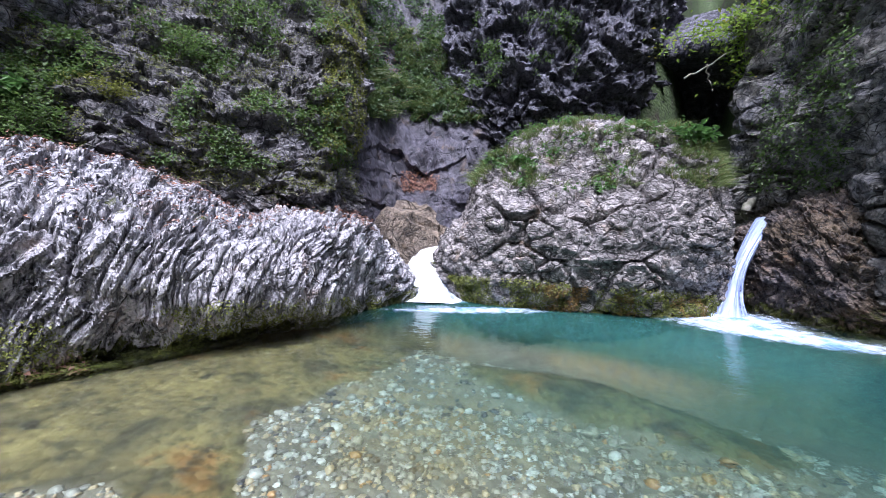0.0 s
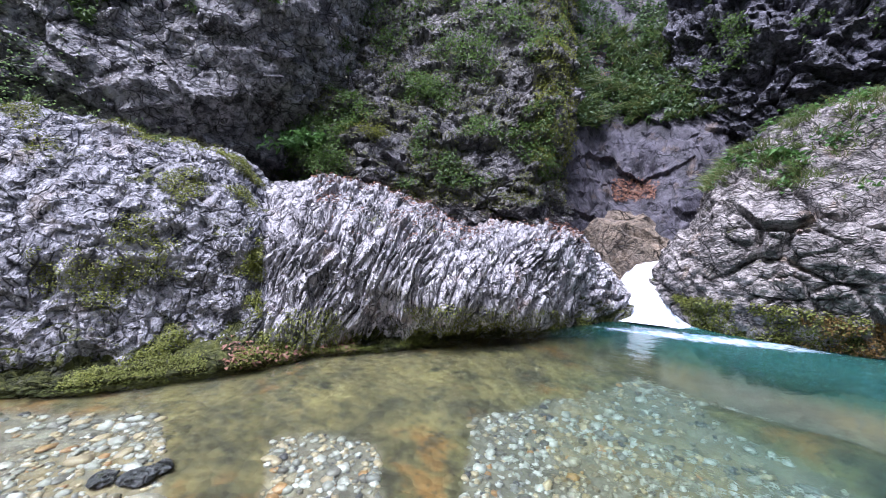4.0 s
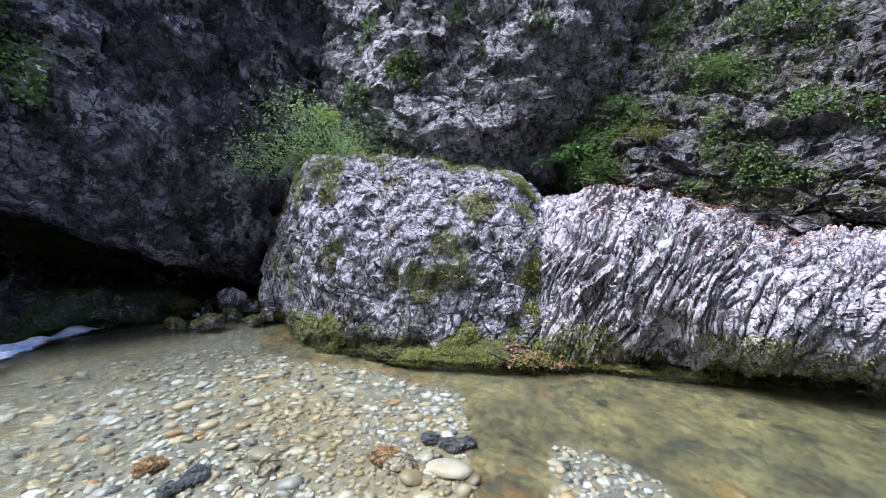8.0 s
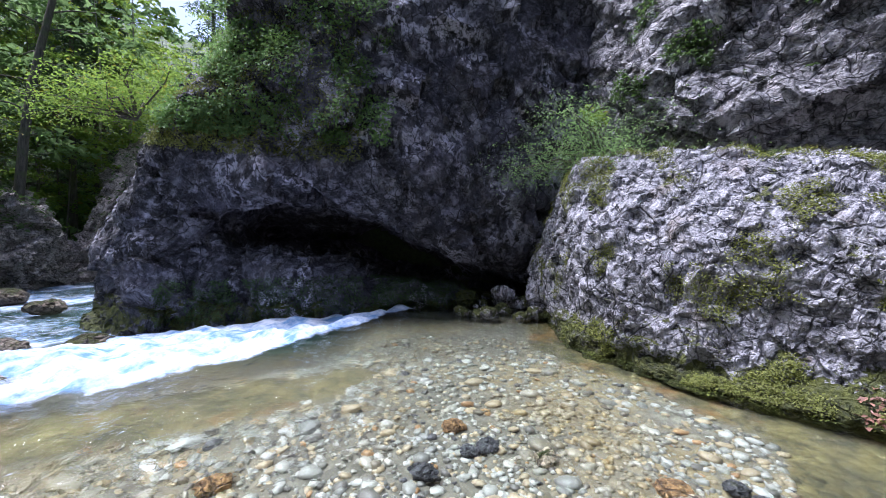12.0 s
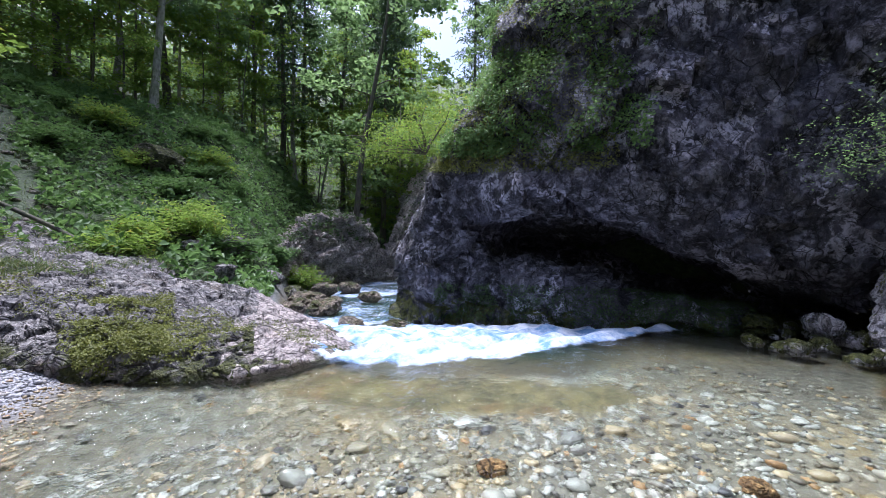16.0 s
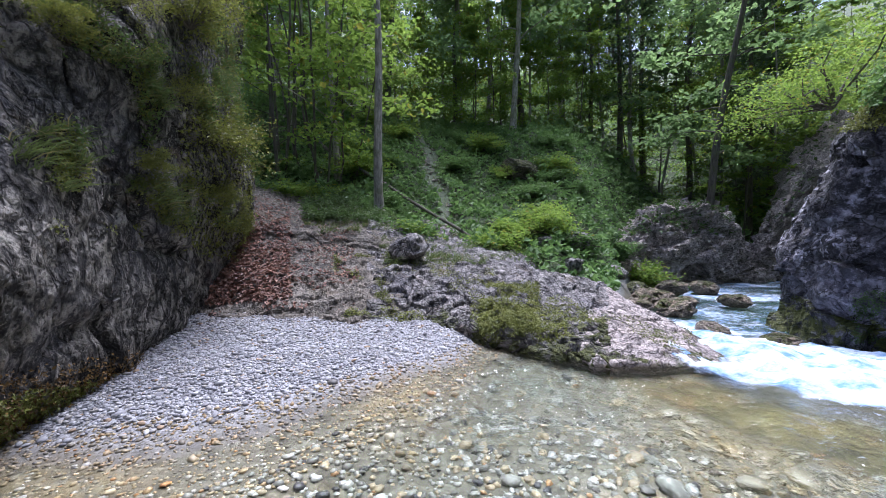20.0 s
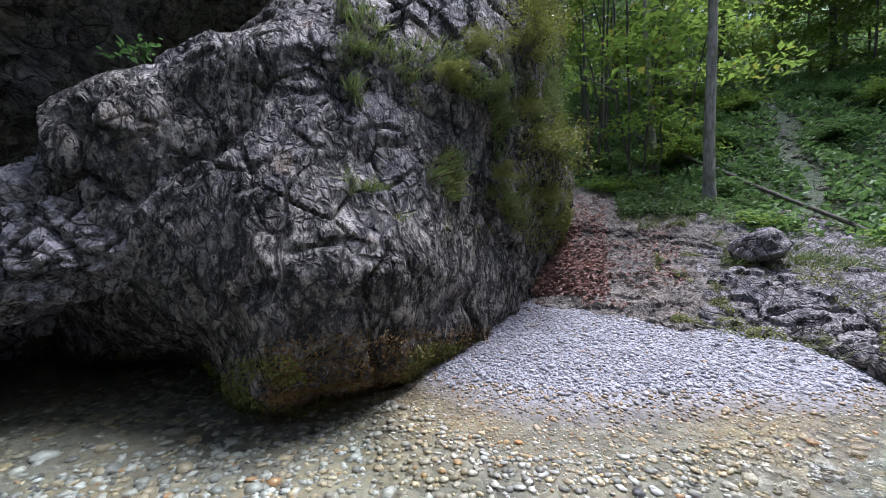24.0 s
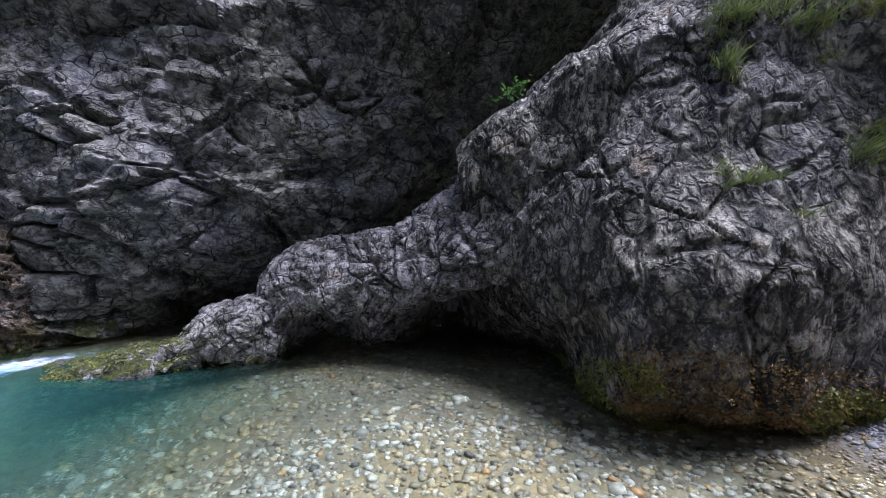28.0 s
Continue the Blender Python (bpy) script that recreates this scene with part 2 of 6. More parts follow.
# the bluish tint paints sky light onto the overhang's olive-grey rock
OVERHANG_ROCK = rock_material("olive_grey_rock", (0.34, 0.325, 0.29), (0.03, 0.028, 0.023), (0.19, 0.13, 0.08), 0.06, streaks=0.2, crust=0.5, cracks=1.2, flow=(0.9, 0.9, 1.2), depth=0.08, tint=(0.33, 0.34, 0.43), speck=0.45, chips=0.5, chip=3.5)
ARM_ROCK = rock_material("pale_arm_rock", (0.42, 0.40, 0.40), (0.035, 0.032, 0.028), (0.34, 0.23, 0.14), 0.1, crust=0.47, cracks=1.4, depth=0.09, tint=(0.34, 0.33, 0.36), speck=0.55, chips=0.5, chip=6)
# cliff turned from the light: part of its shade is in these tones
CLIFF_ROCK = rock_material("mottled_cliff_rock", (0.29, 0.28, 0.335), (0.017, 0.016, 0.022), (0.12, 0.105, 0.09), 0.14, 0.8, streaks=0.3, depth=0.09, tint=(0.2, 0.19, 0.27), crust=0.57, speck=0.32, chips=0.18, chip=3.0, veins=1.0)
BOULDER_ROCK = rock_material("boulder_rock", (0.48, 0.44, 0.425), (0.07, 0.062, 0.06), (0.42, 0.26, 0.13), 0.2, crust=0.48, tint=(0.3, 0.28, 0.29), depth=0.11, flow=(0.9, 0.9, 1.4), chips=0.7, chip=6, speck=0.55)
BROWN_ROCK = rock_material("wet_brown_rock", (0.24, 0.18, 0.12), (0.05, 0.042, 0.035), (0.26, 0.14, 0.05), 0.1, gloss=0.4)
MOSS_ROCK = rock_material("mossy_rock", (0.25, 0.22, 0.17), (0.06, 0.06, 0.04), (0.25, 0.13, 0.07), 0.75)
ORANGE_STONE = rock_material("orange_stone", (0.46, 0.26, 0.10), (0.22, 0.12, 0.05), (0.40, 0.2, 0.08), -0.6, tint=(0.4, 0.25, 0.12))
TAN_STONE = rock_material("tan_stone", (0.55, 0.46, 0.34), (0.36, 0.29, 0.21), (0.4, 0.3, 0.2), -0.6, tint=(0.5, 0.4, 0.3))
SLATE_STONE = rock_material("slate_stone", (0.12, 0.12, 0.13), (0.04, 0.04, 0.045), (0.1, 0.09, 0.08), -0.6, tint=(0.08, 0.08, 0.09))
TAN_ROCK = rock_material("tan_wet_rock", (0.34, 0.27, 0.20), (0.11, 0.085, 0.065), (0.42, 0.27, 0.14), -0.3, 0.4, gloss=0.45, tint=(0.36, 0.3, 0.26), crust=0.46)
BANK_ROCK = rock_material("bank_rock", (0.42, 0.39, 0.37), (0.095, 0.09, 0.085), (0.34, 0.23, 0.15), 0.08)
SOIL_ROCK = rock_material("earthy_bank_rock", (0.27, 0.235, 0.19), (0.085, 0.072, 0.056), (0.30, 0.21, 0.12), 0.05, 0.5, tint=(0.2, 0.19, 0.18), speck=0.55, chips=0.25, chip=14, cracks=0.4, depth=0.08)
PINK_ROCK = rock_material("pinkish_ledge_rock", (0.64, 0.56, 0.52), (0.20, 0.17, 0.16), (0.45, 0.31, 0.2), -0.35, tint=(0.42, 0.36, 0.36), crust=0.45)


def ground_material():
    """River gravel below, soil and greenery on the slope, by a mask of the mesh."""
    m, t, b = nodes_of("river_bed_and_soil")
    geo = t.nodes.new("ShaderNodeNewGeometry")
    pos = geo.outputs["Position"]
    cell = cells_of(t, pos, 9)
    cell2 = cells_of(t, pos, 24)
    col = mixed(t, ramped(t, noise_of(t, cell.outputs["Color"], 3.0, 2), 0.35, 0.65), (0.065, 0.06, 0.045), (0.17, 0.16, 0.125))
    col = mixed(t, math2(t, "MULTIPLY", ramped(t, cell2.outputs["Distance"], 0.3, 0.6), 0.5), col, (0.10, 0.09, 0.065))
    tan = noise_of(t, pos, 0.45, 5, 0.6)
    col = mixed(t, math2(t, "MULTIPLY", ramped(t, tan, 0.45, 0.6), 0.5), col, (0.22, 0.16, 0.065))
    col = mixed(t, ramped(t, cell.outputs["Distance"], 0.5, 0.75), col, (0.12, 0.11, 0.08))
    dry = t.nodes.new("ShaderNodeAttribute")
    dry.attribute_name = "dry"
    grit = cells_of(t, pos, 42)
    pale = mixed(t, ramped(t, noise_of(t, grit.outputs["Color"], 3.0, 2), 0.3, 0.7), (0.22, 0.22, 0.235), (0.42, 0.42, 0.44))
    pale = mixed(t, ramped(t, grit.outputs["Distance"], 0.45, 0.75), pale, (0.10, 0.10, 0.10))
    col = mixed(t, dry.outputs["Fac"], col, pale)
    shelf = t.nodes.new("ShaderNodeAttribute")
    shelf.attribute_name = "bedrock"
    silt = mixed(t, ramped(t, noise_of(t, pos, 1.6, 7, 0.65), 0.36, 0.64), (0.028, 0.025, 0.010), (0.135, 0.112, 0.04))
    silt = mixed(t, math2(t, "MULTIPLY", ramped(t, noise_of(t, pos, 1.1, 6, 0.65), 0.54, 0.64), 0.75), silt, (0.16, 0.075, 0.014))
    silt = mixed(t, math2(t, "MULTIPLY", ramped(t, noise_of(t, pos, 11, 5, 0.6), 0.55, 0.62), 0.6), silt, (0.022, 0.018, 0.008))
    silt = mixed(t, ramped(t, noise_of(t, pos, 3.5, 6, 0.7), 0.52, 0.66), silt, (0.018, 0.016, 0.007))
    col = mixed(t, shelf.outputs["Fac"], col, silt)
    mask = t.nodes.new("ShaderNodeAttribute")
    mask.attribute_name = "soil"
    leaf = noise_of(t, pos, 7, 8, 0.75)
    soil = mixed(t, ramped(t, leaf, 0.35, 0.65), (0.02, 0.032, 0.01), (0.07, 0.11, 0.03))
    soil = mixed(t, ramped(t, noise_of(t, pos, 0.8, 5), 0.55, 0.66), soil, (0.035, 0.028, 0.018))
    col = mixed(t, mask.outputs["Fac"], col, soil)
    t.links.new(col, b.inputs["Base Color"])
    b.inputs["Roughness"].default_value = 0.85
    h = math2(t, "ADD", math2(t, "MULTIPLY", cell.outputs["Distance"], -1.0), math2(t, "MULTIPLY", leaf, 0.6))
    bump = nd(t, "ShaderNodeBump", Strength=0.7, Distance=0.06)
    t.links.new(h, bump.inputs["Height"])
    t.links.new(bump.outputs[0], b.inputs["Normal"])
    return m


def water_material():
    """Clear water: gloss by Fresnel over a see-through body that turns green-blue with depth, and foam with reflected
    sky in its blue tone.
    """
    m, t, b = nodes_of("clear_stream_water")
    t.nodes.remove(b)
    out = t.nodes["Material Output"]
    geo = t.nodes.new("ShaderNodeNewGeometry")
    pos = geo.outputs["Position"]
    depth = t.nodes.new("ShaderNodeAttribute")
    depth.attribute_name = "depth"
    foam = t.nodes.new("ShaderNodeAttribute")
    foam.attribute_name = "foam"
    ripple = math2(t, "ADD", noise_of(t, pos, 5.0, 4, 0.55), math2(t, "MULTIPLY", noise_of(t, pos, 15.0, 2, 0.5), 0.22))
    flow = t.nodes.new("ShaderNodeAttribute")
    flow.attribute_name = "flow"
    bump = nd(t, "ShaderNodeBump", Distance=0.06)
    t.links.new(math2(t, "ADD", math2(t, "MULTIPLY", flow.outputs["Fac"], 0.7), 0.16), bump.inputs["Strength"])
    t.links.new(ripple, bump.inputs["Height"])
    clear = nd(t, "ShaderNodeBsdfRefraction", Roughness=0.0, IOR=1.2)
    t.links.new(bump.outputs[0], clear.inputs["Normal"])
    tint = mixed(t, ramped(t, depth.outputs["Fac"], 0.15, 1.0), (0.96, 0.98, 0.94), (0.25, 0.5, 0.43))
    t.links.new(tint, clear.inputs[0])
    milk = nd(t, "ShaderNodeBsdfDiffuse", Color=(0.03, 0.115, 0.105, 1))
    body = t.nodes.new("ShaderNodeMixShader")
    t.links.new(math2(t, "MULTIPLY", ramped(t, depth.outputs["Fac"], 0.45, 1.9), 0.6), body.inputs[0])
    t.links.new(clear.outputs[0], body.inputs[1])
    t.links.new(milk.outputs[0], body.inputs[2])
    gloss = nd(t, "ShaderNodeBsdfGlossy", Roughness=0.02)
    t.links.new(bump.outputs[0], gloss.inputs["Normal"])
    fres = nd(t, "ShaderNodeFresnel", IOR=1.33)
    t.links.new(bump.outputs[0], fres.inputs["Normal"])
    wet = t.nodes.new("ShaderNodeMixShader")
    t.links.new(fres.outputs[0], wet.inputs[0])
    t.links.new(body.outputs[0], wet.inputs[1])
    t.links.new(gloss.outputs[0], wet.inputs[2])
    white = t.nodes.new("ShaderNodeBsdfDiffuse")
    # white foam; its blue tone paints the sky's reflection on the stream
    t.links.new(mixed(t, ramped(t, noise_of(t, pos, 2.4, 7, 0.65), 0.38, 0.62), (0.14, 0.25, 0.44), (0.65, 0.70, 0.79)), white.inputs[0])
    t.links.new(bump.outputs[0], white.inputs["Normal"])
    last = t.nodes.new("ShaderNodeMixShader")
    lace = math2(t, "ADD", foam.outputs["Fac"], math2(t, "MULTIPLY", math2(t, "SUBTRACT", noise_of(t, pos, 6, 6, 0.7), 0.5), 1.3))
    t.links.new(math2(t, "MULTIPLY", ramped(t, lace, 0.3, 0.8), 0.95), last.inputs[0])
    t.links.new(wet.outputs[0], last.inputs[1])
    t.links.new(white.outputs[0], last.inputs[2])
    t.links.new(last.outputs[0], out.inputs[0])
    return m


GROUND = ground_material()
WATER = water_material()

# ---- ground, river bed and water ----
def polar(x, y):
    return np.degrees(np.arctan2(-x, y)) % 360, np.hypot(x, y)


def hump(x, y, az, d, rx, ry, turn=0.0):
    """A soft hill of height 1 round a place, rx across and ry along its bearing."""
    c, a = at(az, d), radians(az + turn)
    ex = (x - c.x) * math.cos(a) + (y - c.y) * math.sin(a)
    ey = -(x - c.x) * math.sin(a) + (y - c.y) * math.cos(a)
    return np.exp(-(ex / rx) ** 2 - (ey / ry) ** 2)


SHORE = ((147.8, 9.35), (158.2, 6.75), (166.3, 6.95), (171.3, 6.45), (179.5, 4.8), (190.6, 4.0), (201.2, 3.55), (212.9, 3.5), (222.7, 3.85), (230.5, 4.4), (237.2, 5.55), (247, 7.35))


def bed_height(x, y):
    """Height of the ground: bed of the pool, gravel bar, stream channel, wooded slope, gorge sides."""
    az, d = polar(x, y)
    p = np.stack([x, y, 0 * x], -1)
    z = -0.26 - 0.05 * smooth(2, 6, d) + 0.05 * fbm(p * 0.8, 3)
    # deep pool under the falls
    z = z - 1.3 * hump(x, y, 335.6, 7.0, 2.6, 1.5) - 1.0 * hump(x, y, 357.1, 7.2, 1.6, 1.3) - 0.85 * hump(x, y, 314, 6.2, 1.9, 1.9)
    z = z - 0.42 * hump(x, y, 342, 4.1, 3.2, 1.9) + 0.5 * hump(x, y, 338, 5.0, 1.8, 0.6) + 0.12 * hump(x, y, 25, 5.2, 2.2, 1.0)
    # gravel bar
    bar = np.interp(az, [s[0] for s in SHORE], [s[1] for s in SHORE], left=30, right=30)
    rise = 0.115 * (d - bar)
    sector = smooth(150, 163, az) * (1 - smooth(238, 252, az))
    z = z + sector * (np.clip(rise, -0.3, 0.62) + 0.26 - z * 0.2 - 0.26 * smooth(0.4, -0.6, rise)) * smooth(-2.5, 0.2, d - bar)
    # lower channel of the stream past the rapids
    chan = np.maximum(smooth(108, 122, az) * (1 - smooth(144, 151, az)) * smooth(5.3, 6.9, d), smooth(116, 126, az) * (1 - smooth(152, 158, az)) * smooth(8.2, 10, d))
    z = z - 0.8 * chan - 0.7 * chan * smooth(8.5, 12, d)
    # wooded slope on the far bank
    wood = smooth(145, 164, az) * (1 - smooth(218, 228, az))
    start = np.interp(az, [145, 150, 156, 160, 166, 172, 186, 200, 212], [30, 23, 16, 12, 10.2, 10.0, 9.0, 8.4, 8.2])
    run = np.maximum(d - start, 0)
    up = np.interp(run, [0, 2, 8, 15, 21, 34, 80, 140, 2000], [0, 0.6, 3.3, 7.6, 8.8, 14.5, 38, 66, 320])
    slope = up * np.interp(az, [150, 157, 170, 185, 200, 212], [0.75, 0.92, 1.0, 0.98, 1.08, 1.15]) + 0.5 * fbm(p * 0.25, 4) * smooth(1, 8, run)
    z = z + wood * slope
    # far part of the gorge
    far = (1 - wood) * smooth(120, 132, az) * (1 - smooth(158, 163, az))
    z = z + far * np.interp(d, [0, 24, 30, 60, 140, 2000], [0, 0, 2.5, 20, 62, 300])
    # sides of the gorge behind the cliffs, with two clefts that the water comes through
    side = 1 - smooth(118, 132, az) * (1 - smooth(222, 236, az))
    cleft = np.exp(-((az - 328) / 4.5) ** 2)
    wall = np.interp(d, [0, 11.8, 13.5, 18, 30, 80, 200, 2000], [0, 0, 2.5, 15, 32, 60, 120, 340]) * (1 - 0.75 * cleft * smooth(60, 20, d))
    return z + side * wall


def bedrock(x, y):
    """Where bare silted rock, not stones, makes the bed: 0 to 1."""
    az, d = polar(x, y)
    p = np.stack([x, y, 0 * x], -1)
    near = np.interp(az, [0, 6, 15, 24, 26, 35, 37, 44, 50, 52, 60, 62, 71, 84, 89, 95], [7, 5.2, 4.4, 3.9, 2.4, 2.4, 3.5, 3.8, 3.7, 2.4, 2.4, 4.4, 5.2, 5.9, 6.7, 40], right=40)
    shelf = smooth(-0.12, 0.12, d - near + 0.25 * fbm(p * 1.6, 3))
    slab = smooth(0.45, 0.6, hump(x, y, 338, 4.95, 2.3, 0.72) + 0.2 * fbm(p * 1.2 + 7, 3))
    lip = 0.85 * smooth(0.42, 0.68, hump(x, y, 133, 5.0, 3.0, 0.75) + 0.3 * fbm(p * 0.9 + 3, 3))
    return np.clip(np.maximum(np.maximum(shelf, slab), lip), 0, 1)


def water_height(x, y):
    az, d = polar(x, y)
    lip = np.interp(az, [93, 104, 111, 117, 126.5, 140.5, 150, 160, 173], [12.3, 9.1, 7.7, 6.8, 5.75, 5.4, 5.75, 7.8, 12.3])
    over = d - lip
    zone = smooth(97, 108, az) * (1 - smooth(158, 166, az))
    z = -zone * (0.17 * smooth(0, 1.2, over) + 0.33 * smooth(1.8, 5.5, over))
    p = np.stack([x, y, 0 * x], -1)
    rough = zone * smooth(0.0, 0.5, over) * (1 - smooth(2.2, 7.0, over))
    z = z + rough * (0.2 * fbm(p * 1.7, 4) + 0.1) + 0.006 * fbm(p * 1.6, 2) + 0.05 * smooth(95, 120, az) * (1 - smooth(178, 205, az)) * smooth(1.8, 3.2, d) * fbm(p * np.array([2.6, 2.6, 1]), 3, 0.45)
    foam = zone * smooth(-0.05, 0.35, over) * (1 - smooth(2.2, 5.0, over)) * (0.85 + 0.9 * perlin(p * 1.1) + 0.3 * smooth(148, 138, az))
    foam = foam + zone * smooth(1.5, 3.0, over) * (0.40 + 0.7 * perlin(p * 0.9 + 5))
    foam = foam + 1.25 * hump(x, y, 2, 8.25, 0.75, 0.5) + 0.8 * hump(x, y, 355.2, 7.25, 1.5, 0.26, 12) + 0.9 * hump(x, y, 324.4, 8.95, 0.95, 0.8)
    foam = foam + 0.95 * hump(x, y, 319.5, 8.05, 1.45, 0.42, 8) + 0.8 * zone * hump(x, y, 146, 17.3, 1.5, 0.8) + 0.75 * zone * hump(x, y, 149.5, 10.6, 0.9, 0.7)
    return z, np.clip(foam, 0, 1.2)


def ring_grid(turns, dist):
    a = np.radians(turns)[:, None]
    r = np.asarray(dist)[None, :]
    return -r * np.sin(a), r * np.cos(a)


_d = np.concatenate([np.linspace(0.02, 12, 130), np.geomspace(12.3, 2200, 60)])
_x, _y = ring_grid(np.arange(360, 0, -0.75), _d)
_z = bed_height(_x, _y)
_az, _dd = polar(_x, _y)
_path = smooth(1.9, 1.0, np.abs(_az - 179.8 - (_dd - 12) * 0.4 + 0.5 * np.sin(_dd * 1.3))) * smooth(11, 12, _dd) * smooth(27, 24, _dd)
_soil = np.clip(smooth(0.05, 0.4, _z) * smooth(9, 10.2, _dd), 0, 1) * (1 - 0.1 * _path)
ground = new("ground", grid_mesh("ground", np.stack([_x, _y, _z], -1), True, {"soil": _soil, "bedrock": bedrock(_x, _y), "dry": smooth(-0.02, 0.1, _z)}))
ground.data.materials.append(GROUND)
tagged(ground, "gravelly stream bed rising into a wooded mossy slope", "ground", kind="structure")

_x, _y = ring_grid(np.arange(360, 0, -0.6), np.concatenate([np.linspace(0.02, 11.5, 150), np.linspace(11.7, 40, 70)]))
_z, _f = water_height(_x, _y)
water = new("water", grid_mesh("water", np.stack([_x, _y, _z], -1), True, {"depth": np.clip(_z - bed_height(_x, _y), 0, 3) * (1 - 0.3 * smooth(108, 118, polar(_x, _y)[0]) * (1 - smooth(160, 170, polar(_x, _y)[0])) * smooth(5.5, 7, polar(_x, _y)[1])), "foam": _f, "flow": smooth(95, 125, polar(_x, _y)[0]) * (1 - smooth(180, 205, polar(_x, _y)[0])) * smooth(2.5, 4.5, polar(_x, _y)[1])}))
water.data.materials.append(WATER)
water.visible_shadow = False
tagged(water, "clear shallow stream water deepening to a turquoise pool", "water", kind="structure")


# ---- rock ----
SKINS = {}


def loft(name, stations, nu, nv, material, label, category, relief, kind="", tilt=(0.0, 0.0)):
    """A rock skin over upright profiles: stations of a bearing and its (distance, height) pairs from foot to back.
    relief(points): how far the skin stands out, in metres."""
    if (stations[1][0] - stations[0][0]) % 360 < 180:
        stations = stations[::-1]
    p = np.array([[at(az, d, z) for d, z in prof] for az, prof in stations])
    p = spline(p, nu)
    p = np.swapaxes(spline(np.swapaxes(p, 0, 1), nv), 0, 1)
    n = grid_normals(p)
    out, block = relief(p)
    p = p + n * out[..., None]
    ob = new(name, grid_mesh(name, p, False, {"block": block}))
    ob.data.set_sharp_from_angle(angle=radians(38))
    ob.data.materials.append(material)
    SKINS[name] = (p.reshape(-1, 3), grid_normals(p).reshape(-1, 3))
    return tagged(ob, label, category, kind=kind)


def turned(p, azimuth, dip):
    """Coordinates along the strike, across the beds and down the dip of a layered rock."""
    m = np.array((Euler((0, 0, radians(azimuth))).to_matrix() @ Euler((radians(dip), 0, 0)).to_matrix()).transposed())
    return p @ m.T


def warped(p, amount, scale):
    return p + amount * np.stack([fbm(p * scale, 3), fbm(p * scale + 31, 3), fbm(p * scale + 57, 3)], -1)


def billow(p, octaves=4, gain=0.5):
    """Round lobes with sharp creases between them."""
    out, a = 0, 1.0
    for k in range(octaves):
        out = out + a * (np.abs(perlin(p + 9.1 * k)) * 2 - 0.4)
        p, a = p * 2.03, a * gain
    return out


def fluted(steep=62, amp=0.15, blade=0.052):
    """Karst blades and grooves that lean to one side, over large bulges; rounder pockets where the blades fade."""
    def relief(p):
        w = warped(p, 0.16, 0.9)
        az, d = polar(w[..., 0], w[..., 1])
        az = np.where(az > 180, az - 360, az)
        s, z, c, k = -np.radians(az) * 6.2, w[..., 2], math.cos(radians(steep)), math.sin(radians(steep))
        across, along = s * k - z * c, s * c + z * k
        q = np.stack([across, along, 0.6 * d], -1)
        h1, rnd = facets(q * np.array([4.5, 1.1, 2.0]), 0.9)
        h2, rnd2 = facets(q * np.array([13.0, 3.0, 5.0]) + 7, 1.0)
        f1, f2, _ = worley(q * np.array([11.0, 2.4, 3.5]) + 3)
        g1, g2, _ = worley(q * np.array([3.4, 0.8, 1.4]) + 11)
        bladed = smooth(58, 44, az) * 0.75 + 0.25
        k1, _ = facets(w * np.array([2.6, 2.6, 3.4]) + 5, 0.9)
        k2, _ = facets(w * 6.5 + 2, 1.0)
        pocket = (1 - bladed) * (0.055 * k1 + 0.035 * k2 + 0.055 * billow(w * 2.2, 4, 0.68) - 0.08 * smooth(0.12, 0.3, perlin(w * 2.4 + 60)))
        groove = -(1 - smooth(0.03, 0.22, f2 - f1)) * smooth(-0.3, 0.1, perlin(p * 1.4 + 30)) - 1.1 * (1 - smooth(0.02, 0.10, g2 - g1))
        return amp * 1.7 * fbm(p * 0.75, 3) + pocket + blade * bladed * (1.2 * h1 + 0.8 * h2 + 0.85 * groove * (0.35 + 0.65 * smooth(0.3, 0.8, bladed))), 0.5 * rnd + 0.5 * rnd2
    return relief


def blocky(size=0.9, amp=0.16, bulge=0.25, fine=0.035, stretch=(1, 1, 1), azimuth=30, dip=35):
    """Bedded rock broken along joints into leaning planes, with a few open cracks."""
    def relief(p):
        w = warped(p, 0.2, 1.1)
        q = turned(w, azimuth, dip) * np.array(stretch) / size * np.array([0.75, 1.0, 1.5])
        h1, rnd = facets(q, 0.8)
        h2, rnd2 = facets(q * 2.3 + 9, 0.9)
        h3, _ = facets(q * 5.5 + 4, 0.9)
        f1, f2, _ = worley(q * 0.8 + 2)
        crack = (1 - smooth(0.0, 0.05, f2 - f1)) * smooth(-0.1, 0.15, perlin(p * 1.3 + 70))
        return (bulge * fbm(p * 0.5, 3) + amp * 0.75 * h1 + amp * 0.5 * h2 + amp * 0.26 * h3 - amp * 0.7 * crack
                + amp * 0.3 * billow(w * 1.6, 3, 0.6) + fine * 0.6 * billow(p * 5.5, 3, 0.65)), 0.5 * rnd + 0.5 * rnd2
    return relief


